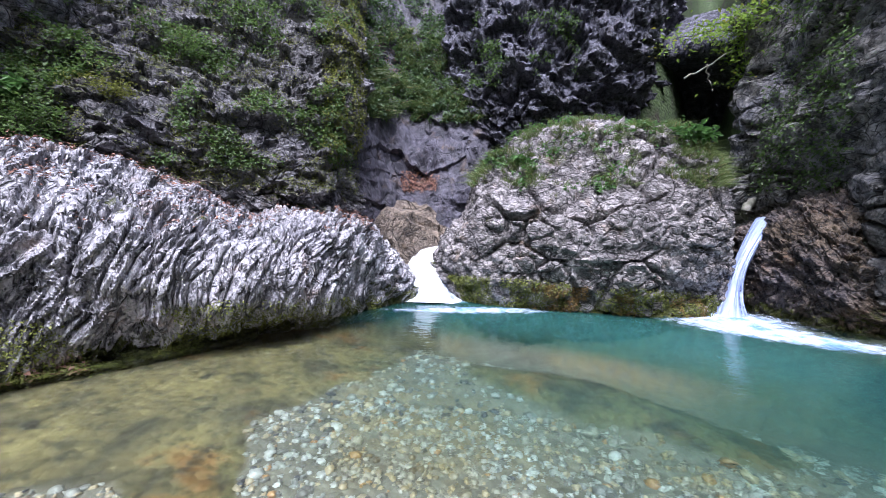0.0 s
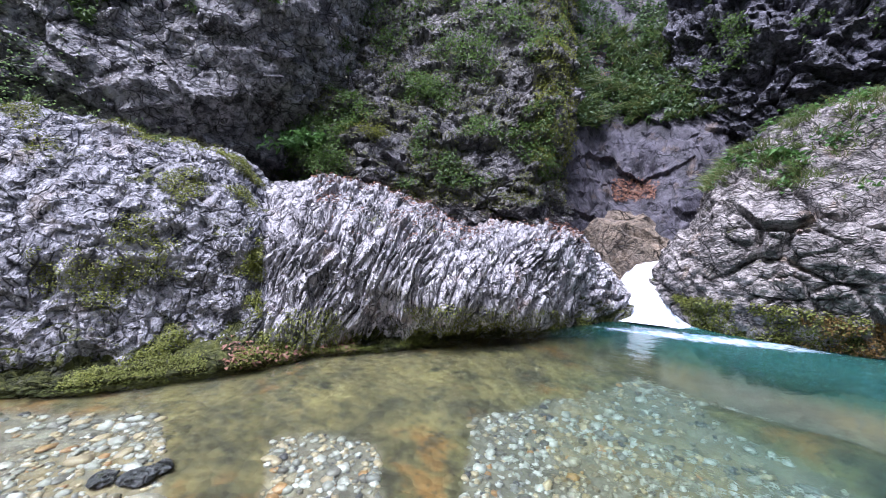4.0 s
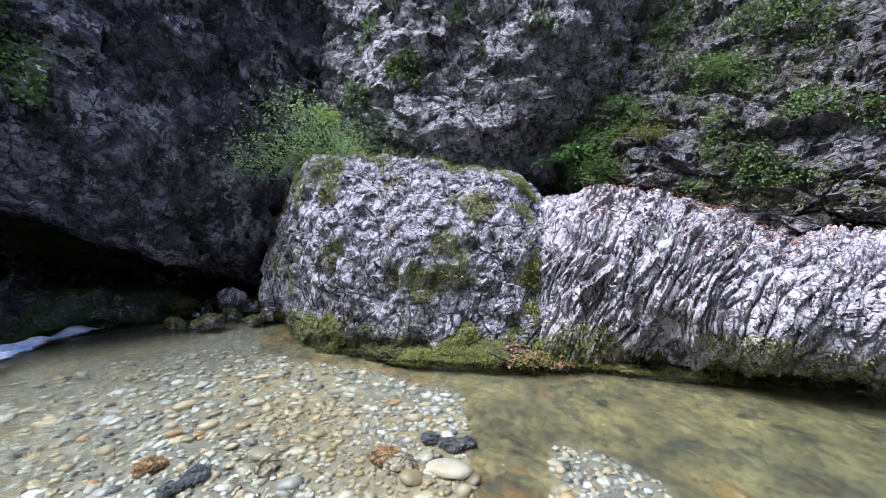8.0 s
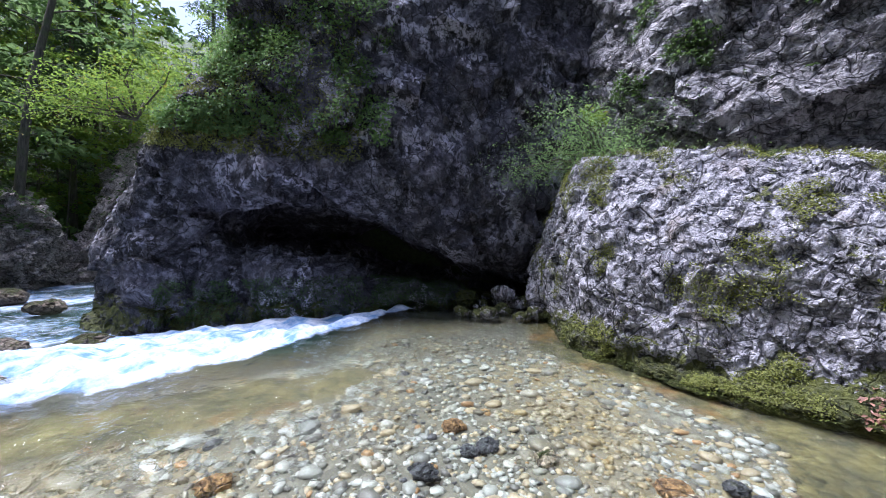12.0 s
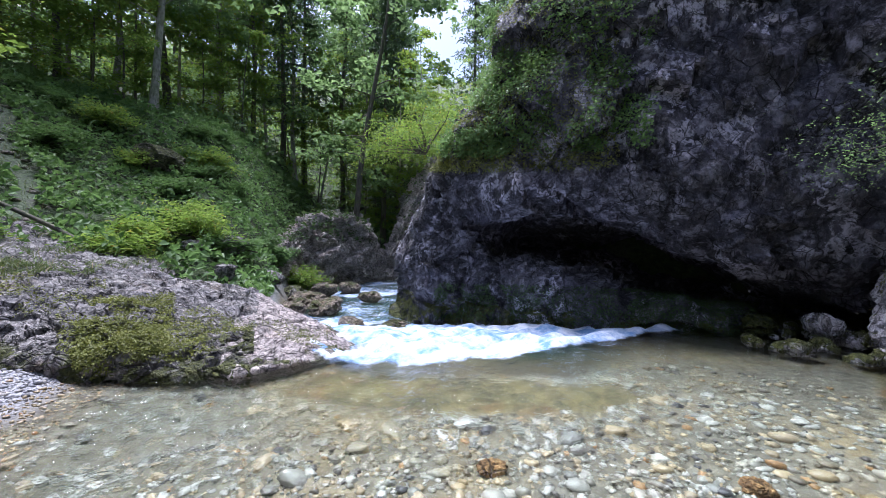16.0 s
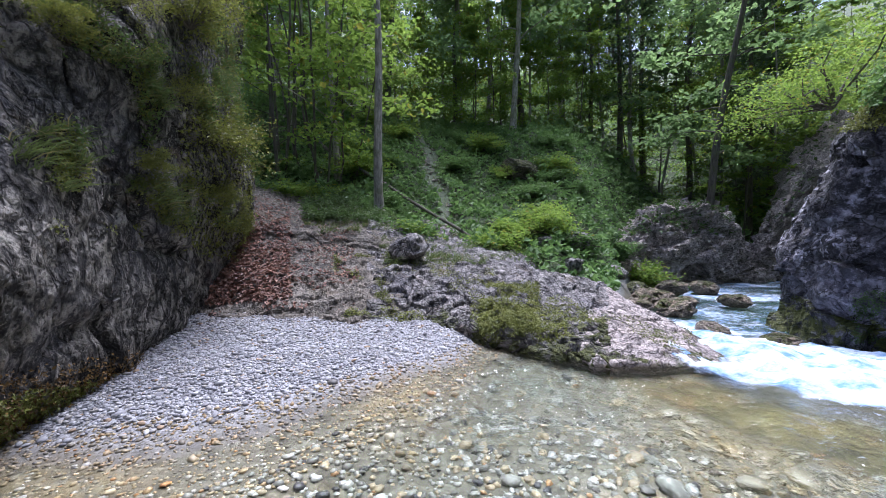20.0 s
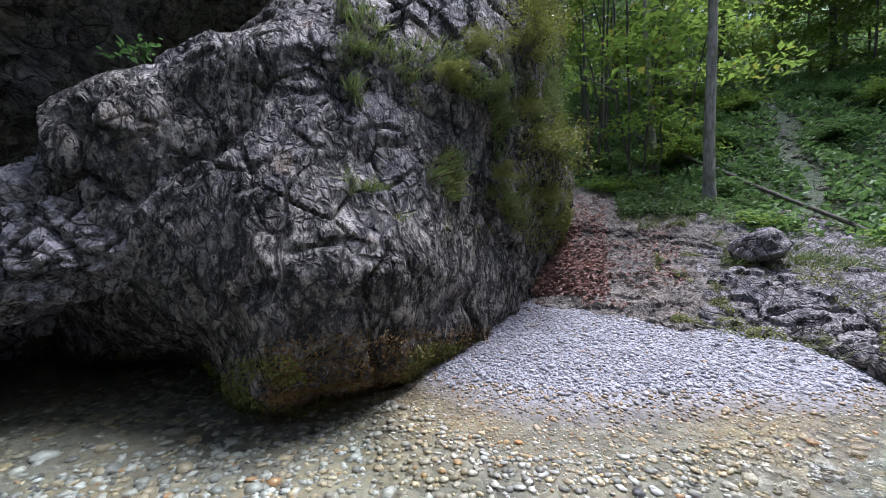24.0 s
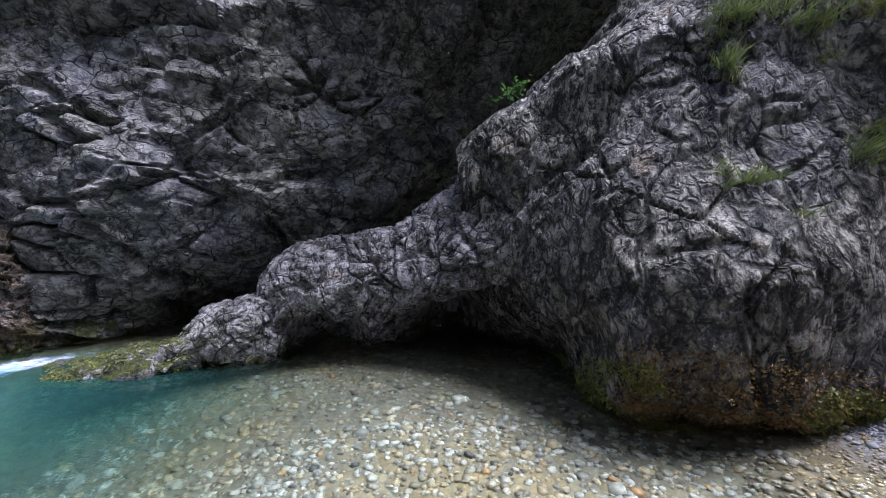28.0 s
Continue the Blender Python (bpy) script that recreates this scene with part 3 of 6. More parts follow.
def massive(amp=0.35, fine=0.05, dents=0.12):
    """Worn faces with dents, broken scars and small pits."""
    def relief(p):
        w = warped(p, 0.3, 0.7)
        h1, rnd = facets(w * np.array([0.8, 0.8, 1.1]), 0.6)
        h2, rnd2 = facets(w * 2.4 + 5, 0.8)
        h3, _ = facets(w * 6.0 + 1, 0.8)
        g1, g2, _ = worley(p * 2.6 + 3)
        return (amp * fbm(p * 0.4, 4, 0.5) + dents * 0.7 * h1 + fine * 1.3 * h2 + fine * 0.5 * h3 + 0.05 * smooth(0.1, 0.4, g1)
                + fine * 0.7 * billow(p * 1.9, 4, 0.6)), 0.5 * rnd + 0.5 * rnd2
    return relief


def cracked(size, amp, bulge, stretch, lumps=0.3):
    """Smooth worn faces cut by a net of grooves into slabs that stand a little apart."""
    def relief(p):
        w = warped(p, 0.13 * size, 0.9 / size)
        q = w * np.array(stretch) / size
        h1, rnd = facets(q, 0.55)
        f1, f2, _ = worley(q)
        g1, g2, rnd2 = worley(q * 2.7 + 5)
        k1, k2, _ = worley(q * 6.5 * np.array([1, 1, 0.6]) + 3)
        fade = smooth(-0.15, 0.25, perlin(p * 1.1 + 20))
        return (bulge * fbm(p * 0.45, 3) + amp * 0.8 * h1 * smooth(0.0, 0.12, f2 - f1) - amp * 0.8 * (1 - smooth(0.01, 0.08, f2 - f1)) * smooth(-0.1, 0.15, perlin(p * 0.9 + 50)) + amp * lumps * billow(p * 2.6, 4, 0.62)
                - amp * 0.45 * fade * (1 - smooth(0.01, 0.10, g2 - g1)) + amp * 0.5 * (rnd2 - 0.5) * smooth(0.0, 0.2, g2 - g1)
                - amp * 0.14 * (1 - smooth(0.02, 0.2, k2 - k1)) * (1 - fade) + amp * 0.75 * lumps * fbm(p * 3.2, 4, 0.6)), 0.5 * rnd + 0.5 * rnd2
    return relief


def holed(relief, holes):
    """The same relief with round holes: bearing, distance, height, radius and depth of each."""
    def cut(p):
        out, block = relief(p)
        for az, d, z, r, deep in holes:
            far = ((p - np.array(at(az, d, z))) * np.array([1, 1, 1.3])) ** 2
            out = out - deep * np.exp(-(far.sum(-1) / (r * r)) ** 2)
        return out, block
    return cut


def tucked(station, back=0.14, down=0.1):
    """The same profile set back and lowered, where one rock runs in under the next."""
    az, prof = station
    return az, tuple((d + back, z - down) for d, z in prof)


OUTCROP = (
    (88.3, ((9.05, -0.8), (8.85, -0.1), (8.85, 0.2), (8.95, 0.5), (9.15, 0.8), (9.55, 0.9), (10.15, 0.6))),
    (85.7, ((8.25, -0.8), (7.95, 0.0), (7.85, 0.7), (7.95, 1.5), (8.25, 2.1), (8.85, 2.3), (10.15, 1.8))),
    (82.6, ((6.85, -0.8), (6.55, 0.0), (6.45, 0.8), (6.65, 1.8), (7.15, 2.6), (7.95, 2.9), (10.15, 2.6))),
    (76.7, ((6.15, -0.8), (5.95, 0.0), (5.95, 0.7), (6.25, 1.8), (6.75, 2.65), (7.65, 2.95), (10.15, 2.8))),
    (68, ((5.95, -0.8), (5.65, 0.0), (5.7, 0.6), (5.85, 1.6), (6.35, 2.5), (7.35, 2.92), (10.15, 2.9))),
    (60.3, ((5.85, -0.8), (5.55, 0.0), (5.65, 0.5), (5.65, 1.5), (6.25, 2.35), (7.25, 2.75), (10.15, 2.9))),
    (54.6, ((5.85, -0.8), (5.5, 0.0), (5.6, 0.5), (5.55, 1.4), (6.25, 2.2), (7.15, 2.6), (10.15, 2.8))),
    (51.3, ((5.85, -0.8), (5.5, 0.0), (5.55, 0.5), (5.65, 1.3), (6.35, 1.9), (7.15, 2.2), (10.15, 2.4))),
    (44.7, ((5.85, -0.8), (5.55, 0.0), (5.45, 0.6), (5.55, 1.4), (6.15, 2.1), (6.95, 2.45), (10.15, 2.2))),
    (37, ((5.95, -0.8), (5.7, 0.0), (5.4, 0.5), (5.5, 1.3), (6.25, 2.0), (7.15, 2.2), (10.15, 2.0))),
    (30.2, ((6.15, -0.8), (5.85, 0.0), (5.45, 0.5), (5.55, 1.2), (6.25, 1.7), (7.25, 1.9), (10.15, 1.8))),
    (23.4, ((6.55, -0.8), (6.15, 0.0), (5.65, 0.45), (5.65, 1.0), (6.35, 1.4), (7.35, 1.6), (10.15, 1.7))),
    (16.7, ((6.95, -0.8), (6.55, 0.0), (6.15, 0.5), (6.25, 1.2), (6.75, 1.6), (7.35, 1.65), (10.15, 1.6))),
    (10.9, ((7.35, -0.8), (6.95, 0.0), (6.75, 0.5), (6.85, 1.2), (7.15, 1.6), (7.65, 1.6), (9.95, 1.4))),
    (6.9, ((7.75, -0.8), (7.45, 0.0), (7.35, 0.35), (7.45, 0.7), (7.75, 0.95), (8.25, 0.9), (9.75, 0.6))),
    (2.5, ((8.45, -0.8), (8.25, -0.2), (8.25, 0.0), (8.35, 0.08), (8.55, 0.1), (8.95, 0.05), (9.55, -0.2))),
)
loft("mossy_grey_block", OUTCROP[:8], 400, 300, BLOCK_ROCK, "blue-grey pitted limestone block with moss beside the outcrop", "rock", fluted())
loft("pale_rock_outcrop", (tucked(OUTCROP[6]), *OUTCROP[7:]), 400, 300, PALE_ROCK, "pale grey fluted limestone outcrop standing in the pool", "rock", fluted())

loft("boulder", (
    (3.2, ((8.95, -1.6), (8.85, -0.4), (8.85, -0.1), (8.95, 0.0), (9.15, 0.1), (9.45, 0.1), (9.85, 0.0), (10.15, -1.0))),
    (0.5, ((8.55, -1.6), (8.35, 0.0), (8.35, 0.4), (8.45, 0.7), (8.75, 1.0), (9.45, 1.0), (10.15, 0.6), (10.35, -1.0))),
    (357.6, ((8.25, -1.6), (8.05, 0.0), (7.95, 0.6), (8.05, 1.1), (8.35, 1.6), (9.35, 1.9), (10.35, 1.4), (10.55, -1.0))),
    (354.2, ((7.95, -1.6), (7.75, 0.0), (7.65, 0.8), (7.75, 1.6), (8.15, 2.2), (9.15, 2.9), (10.55, 2.2), (10.95, -1.0))),
    (348.4, ((7.75, -1.6), (7.55, 0.0), (7.45, 0.8), (7.55, 1.7), (8.15, 2.3), (9.25, 3.5), (10.75, 2.9), (11.25, -1.0))),
    (341.5, ((7.85, -1.6), (7.65, 0.0), (7.45, 0.8), (7.55, 1.7), (8.15, 2.4), (9.35, 3.8), (10.85, 3.3), (11.35, -1.0))),
    (334.6, ((8.15, -1.6), (7.95, 0.0), (7.65, 0.8), (7.75, 1.8), (8.25, 2.5), (9.35, 3.65), (10.85, 3.0), (11.35, -1.0))),
    (329.5, ((8.65, -1.6), (8.45, 0.0), (8.15, 0.8), (8.15, 1.7), (8.55, 2.5), (9.45, 3.3), (10.75, 2.7), (11.25, -1.0))),
    (326.2, ((9.35, -1.6), (9.15, 0.0), (8.85, 0.8), (8.85, 1.7), (9.05, 2.4), (9.75, 2.7), (10.75, 2.2), (11.05, -1.0))),
    (324.4, ((10.15, -1.6), (9.95, 0.0), (9.75, 0.6), (9.75, 1.2), (9.85, 1.7), (10.25, 1.9), (10.75, 1.5), (10.85, -1.0))),
), 380, 230, BOULDER_ROCK, "huge grey boulder with grass on top between two falls", "boulder", cracked(1.0, 0.18, 0.25, (0.85, 0.85, 1.25)))

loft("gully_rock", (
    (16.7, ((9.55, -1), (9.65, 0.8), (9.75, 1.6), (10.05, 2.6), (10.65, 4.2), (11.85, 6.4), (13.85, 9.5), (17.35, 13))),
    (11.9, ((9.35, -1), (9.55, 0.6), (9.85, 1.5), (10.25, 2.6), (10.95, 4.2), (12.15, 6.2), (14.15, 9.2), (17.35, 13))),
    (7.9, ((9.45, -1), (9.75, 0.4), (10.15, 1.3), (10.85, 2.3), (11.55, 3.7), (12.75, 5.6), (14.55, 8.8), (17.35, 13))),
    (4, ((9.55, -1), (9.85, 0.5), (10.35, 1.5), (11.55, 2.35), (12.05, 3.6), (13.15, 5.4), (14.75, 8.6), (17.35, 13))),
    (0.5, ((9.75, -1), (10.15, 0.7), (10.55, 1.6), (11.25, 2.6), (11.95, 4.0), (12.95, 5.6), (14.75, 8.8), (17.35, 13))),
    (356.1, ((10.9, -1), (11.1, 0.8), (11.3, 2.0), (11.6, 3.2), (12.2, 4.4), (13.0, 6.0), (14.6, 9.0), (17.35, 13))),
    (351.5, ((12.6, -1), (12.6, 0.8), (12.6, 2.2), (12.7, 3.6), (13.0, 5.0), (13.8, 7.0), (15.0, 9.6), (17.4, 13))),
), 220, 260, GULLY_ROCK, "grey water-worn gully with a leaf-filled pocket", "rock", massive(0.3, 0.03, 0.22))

loft("mossy_crag", (
    (51.6, ((9.15, 1.2), (9.25, 2.2), (9.55, 3.0), (9.95, 3.8), (10.45, 4.8), (11.15, 6.2), (12.35, 8.6), (16.35, 12))),
    (45.7, ((8.55, 1.2), (8.45, 2.2), (8.65, 3.1), (9.05, 3.9), (9.75, 5.0), (10.75, 6.4), (12.35, 9.0), (16.35, 12))),
    (39.9, ((8.25, 1.2), (8.05, 2.4), (8.25, 3.2), (8.75, 4.0), (9.45, 5.0), (10.55, 6.4), (12.25, 9.0), (16.35, 12))),
    (33.1, ((8.25, 1.0), (7.95, 1.9), (8.05, 2.6), (8.55, 3.5), (9.35, 4.8), (10.35, 6.2), (12.05, 9.0), (16.35, 12))),
    (26.4, ((8.35, 1.0), (8.15, 1.7), (8.15, 2.3), (8.45, 3.3), (9.15, 4.6), (10.15, 6.2), (11.85, 9.0), (16.35, 12))),
    (19.5, ((8.35, 1.0), (8.25, 1.7), (8.15, 2.3), (8.55, 3.4), (9.15, 4.8), (10.05, 6.4), (11.85, 9.2), (16.35, 12))),
    (14.3, ((8.75, 0.6), (8.75, 1.6), (8.65, 2.4), (8.85, 3.6), (9.45, 5.0), (10.55, 6.8), (12.55, 9.4), (16.35, 12))),
    (11.4, ((9.75, 0.4), (9.75, 1.6), (9.65, 2.6), (9.85, 3.8), (10.55, 5.2), (11.75, 7.0), (13.75, 9.6), (17.35, 12))),
), 300, 280, CRAG_ROCK, "grey crag overgrown with moss, herbs and small shrubs", "crag", blocky(0.8, 0.22, 0.35))

loft("grey_cliff", (
    (81.6, ((11.35, 1), (11.15, 2.4), (10.85, 3.6), (10.55, 5.0), (10.55, 7.0), (11.15, 9.5), (15.35, 12))),
    (77.2, ((10.25, 1), (9.65, 2.4), (9.35, 3.6), (9.35, 5.0), (9.45, 7.0), (9.95, 9.8), (15.35, 13))),
    (72.8, ((9.75, 1), (8.95, 2.5), (8.65, 3.7), (8.55, 5.0), (8.75, 7.0), (9.35, 10.0), (15.35, 13))),
    (66.1, ((9.75, 1), (8.95, 2.6), (8.45, 3.5), (8.25, 4.8), (8.45, 6.8), (9.05, 10.0), (15.35, 13))),
    (58.4, ((9.75, 1), (9.05, 2.5), (8.45, 3.3), (8.15, 4.4), (8.35, 6.5), (8.95, 10.0), (15.35, 13))),
    (51.6, ((9.75, 1), (9.35, 2.6), (8.85, 3.5), (8.45, 4.5), (8.45, 6.3), (9.05, 10.0), (15.35, 13))),
    (44.7, ((10.15, 1), (9.95, 3.0), (9.65, 4.2), (9.35, 5.2), (9.15, 6.8), (9.55, 10.0), (15.35, 13))),
    (38.9, ((10.95, 1), (10.95, 3.6), (10.75, 5.0), (10.55, 6.0), (10.55, 7.5), (10.85, 10.0), (15.35, 13))),
    (32.2, ((12.35, 1), (12.35, 4.6), (12.35, 6.0), (12.35, 7.4), (12.55, 9.0), (12.95, 11.0), (16.35, 13))),
), 280, 240, GREY_ROCK, "grey weathered limestone cliff above the pale outcrop", "cliff", massive(0.5, 0.09, 0.35))

loft("wall_rock", (
    (1, ((12.95, 2), (12.85, 4.0), (12.75, 5.2), (12.95, 6.4), (13.55, 8.5), (15.35, 11), (19.35, 13))),
    (356.1, ((12.35, 1), (12.15, 3.2), (11.95, 4.6), (12.15, 6.0), (12.75, 8.4), (14.35, 11), (19.35, 13))),
    (351.3, ((12.15, 1), (11.75, 2.8), (11.55, 4.2), (11.65, 5.8), (12.25, 8.2), (13.75, 11), (19.35, 13))),
    (345.4, ((12.35, 1), (12.15, 2.8), (11.75, 4.2), (11.75, 5.6), (12.35, 8.2), (13.55, 11), (19.35, 13))),
    (340.5, ((12.75, 1), (12.75, 2.8), (12.35, 4.2), (12.15, 5.6), (12.55, 8.4), (13.75, 11), (19.35, 13))),
    (335.6, ((13.35, 1), (13.55, 2.8), (13.35, 4.2), (12.95, 5.8), (13.15, 8.6), (14.15, 11), (19.35, 13))),
    (333.6, ((15.35, 1), (15.35, 2.8), (15.35, 4.2), (14.95, 5.8), (14.95, 8.6), (15.35, 11), (19.35, 13))),
    (331.5, ((19.35, 1), (19.35, 2.8), (19.35, 4.2), (18.95, 5.8), (18.95, 8.6), (19.35, 11), (21.35, 13))),
), 240, 220, SHADED_ROCK, "blue-grey cleft wall above the boulder", "cliff", blocky(1.1, 0.35, 0.5))

loft("cave_wall", (
    (334.6, ((20.35, 0), (20.15, 3), (20.15, 5), (19.35, 6.5), (16.85, 7.0), (15.95, 7.6), (19.35, 10))),
    (330.5, ((20.35, 0), (20.35, 3), (20.35, 5), (19.35, 6.8), (17.15, 7.2), (16.35, 7.8), (19.35, 10))),
    (325.4, ((19.35, 0), (19.35, 3), (19.35, 5), (18.35, 6.6), (16.15, 7.0), (15.55, 7.6), (19.35, 10))),
    (319.5, ((17.35, 0), (17.35, 3), (17.15, 5), (16.35, 6.4), (15.35, 6.8), (14.95, 7.4), (19.35, 10))),
    (314.8, ((14.35, 0), (14.35, 3), (14.35, 5), (14.15, 6.4), (13.95, 6.8), (13.95, 7.4), (19.35, 10))),
), 100, 100, SHADED_ROCK, "black shaded cave mouth in the cleft", "cave", massive(0.3))

loft("overhanging_cliff", (
    (325.4, ((13.35, -1), (13.35, 0.3), (13.15, 1), (13.15, 1.7), (13.15, 2.6), (13.15, 3.6), (13.35, 5), (13.95, 7.5), (14.35, 9.5), (18.35, 11))),
    (321.1, ((11.95, -1), (11.75, 0.3), (11.55, 1), (11.55, 1.7), (11.55, 2.6), (11.55, 3.6), (11.65, 5), (12.25, 7.5), (12.75, 9.5), (18.35, 11))),
    (316.5, ((10.55, -1), (10.35, 0.1), (10.25, 0.8), (10.25, 1.7), (10.25, 2.6), (10.15, 3.6), (10.25, 5), (10.75, 7.5), (11.35, 9.5), (18.35, 11))),
    (312.4, ((9.65, -1), (9.45, 0.1), (9.35, 0.8), (9.25, 1.7), (9.15, 2.6), (9.05, 3.6), (9.25, 5), (9.75, 7.5), (10.55, 9.5), (18.35, 11))),
    (307.3, ((9.95, -1), (9.65, 0.1), (9.15, 0.6), (8.75, 1.5), (8.55, 2.5), (8.55, 3.5), (8.75, 5), (9.15, 7.5), (9.95, 9.5), (18.35, 11))),
    (301, ((10.95, -1), (10.55, 0.1), (9.55, 0.6), (8.65, 1.3), (8.25, 2.3), (8.15, 3.5), (8.25, 5), (8.3, 7.2), (8.8, 9.5), (18.35, 11))),
    (293.5, ((11.55, -1), (11.35, 0.2), (10.35, 0.9), (8.95, 1.2), (8.25, 1.9), (7.95, 3.1), (8.05, 4.8), (8.0, 7.2), (8.5, 9.5), (18.35, 11))),
    (286.1, ((11.75, -1), (11.55, 0.4), (10.75, 1.2), (9.15, 1.6), (8.35, 2.2), (7.85, 3.2), (7.9, 4.8), (7.8, 7.2), (8.4, 9.5), (18.35, 11))),
    (278.7, ((11.95, -1), (11.75, 0.6), (10.95, 1.5), (9.55, 2.1), (8.65, 2.6), (8.05, 3.6), (7.9, 5.0), (7.6, 7.2), (8.2, 9.5), (18.35, 11))),
    # from here the brow is drawn out, above the view, to block sky light
    (271.3, ((13.2, -1), (13.0, 0.8), (12.4, 2.0), (11.0, 2.9), (9.4, 3.4), (8.35, 4.2), (7.6, 5.6), (6.0, 7.2), (6.2, 9.5), (18.35, 11))),
    (263.9, ((14.0, -1), (13.8, 1.0), (13.2, 2.6), (12.2, 3.8), (10.6, 4.5), (8.9, 5.1), (7.3, 6.0), (5.1, 6.9), (5.2, 9.5), (18.35, 11))),
    (256.1, ((14.4, -1), (14.2, 1.2), (13.6, 3.2), (12.8, 4.8), (11.4, 5.6), (9.7, 6.0), (7.6, 6.5), (5.0, 7.2), (5.2, 9.6), (18.35, 11))),
    (247, ((14.6, -1), (14.4, 1.4), (13.8, 3.6), (13.2, 5.4), (12.2, 6.6), (10.6, 7.2), (9.0, 7.8), (6.6, 8.6), (6.8, 10), (18.35, 11))),
    (235.3, ((14.6, -1), (14.4, 1.4), (13.8, 3.6), (13.2, 5.4), (12.4, 6.6), (11.35, 7.4), (10.95, 8.0), (10.75, 9.0), (11.15, 10), (18.35, 11))),
), 420, 260, OVERHANG_ROCK, "dark overhanging cliff leaning over a low rock arm", "cliff", cracked(2.2, 0.4, 0.45, (0.7, 0.7, 1.5), 0.1))

loft("rock_arm", (
    (312.4, ((7.05, -0.6), (6.85, -0.1), (6.85, 0.0), (6.95, 0.03), (7.15, 0.06), (7.55, 0.06), (7.95, -0.1), (8.25, -0.8))),
    (306.5, ((6.75, -0.6), (6.55, 0.0), (6.55, 0.04), (6.65, 0.08), (6.85, 0.12), (7.35, 0.12), (8.05, 0.0), (8.45, -0.8))),
    (301.2, ((6.65, -0.6), (6.45, 0.0), (6.4, 0.08), (6.45, 0.16), (6.65, 0.25), (7.15, 0.28), (8.05, 0.1), (8.55, -0.8))),
    (298.2, ((6.65, -0.6), (6.45, 0.0), (6.3, 0.25), (6.3, 0.45), (6.5, 0.65), (7.05, 0.7), (8.05, 0.4), (8.65, -0.8))),
    (292.2, ((6.6, -0.6), (6.4, 0.0), (6.3, 0.3), (6.25, 0.6), (6.4, 0.82), (7.0, 0.9), (8.05, 0.6), (8.65, -0.8))),
    (290.0, ((6.8, -0.6), (6.6, 0.0), (6.35, 0.35), (6.1, 0.7), (6.2, 1.2), (6.8, 1.42), (8.05, 1.1), (8.65, -0.8))),
    (284.5, ((7.9, -0.6), (7.8, 0.0), (7.5, 0.45), (6.05, 0.68), (6.05, 1.3), (6.65, 1.75), (8.05, 1.4), (8.75, -0.8))),
    (278.7, ((7.0, -0.6), (6.7, 0.05), (6.4, 0.35), (5.9, 0.75), (5.95, 1.4), (6.65, 1.9), (8.15, 1.5), (8.85, -0.8))),
    (273.4, ((7.6, -0.6), (7.4, 0.05), (7.2, 0.45), (5.85, 0.75), (5.85, 1.45), (6.55, 2.0), (8.15, 1.7), (8.95, -0.8))),
    (268.1, ((7.8, -0.6), (8.6, 0.05), (8.4, 0.6), (5.75, 0.95), (5.65, 1.7), (6.35, 2.35), (8.15, 2.1), (9.05, -0.8))),
    (262.9, ((7.8, -0.6), (8.6, 0.05), (8.4, 0.7), (5.55, 1.1), (5.45, 2.0), (6.15, 2.9), (8.15, 2.8), (9.15, -0.8))),
    (257.1, ((7.6, -0.6), (8.2, 0.05), (8.0, 0.7), (5.3, 1.2), (5.15, 2.2), (5.95, 3.4), (8.15, 3.4), (9.15, -0.8))),
), 340, 220, ARM_ROCK, "pale-topped rock arm reaching into the pool over dark hollows", "rock", cracked(0.8, 0.17, 0.16, (1.0, 1.0, 1.0), 0.25))

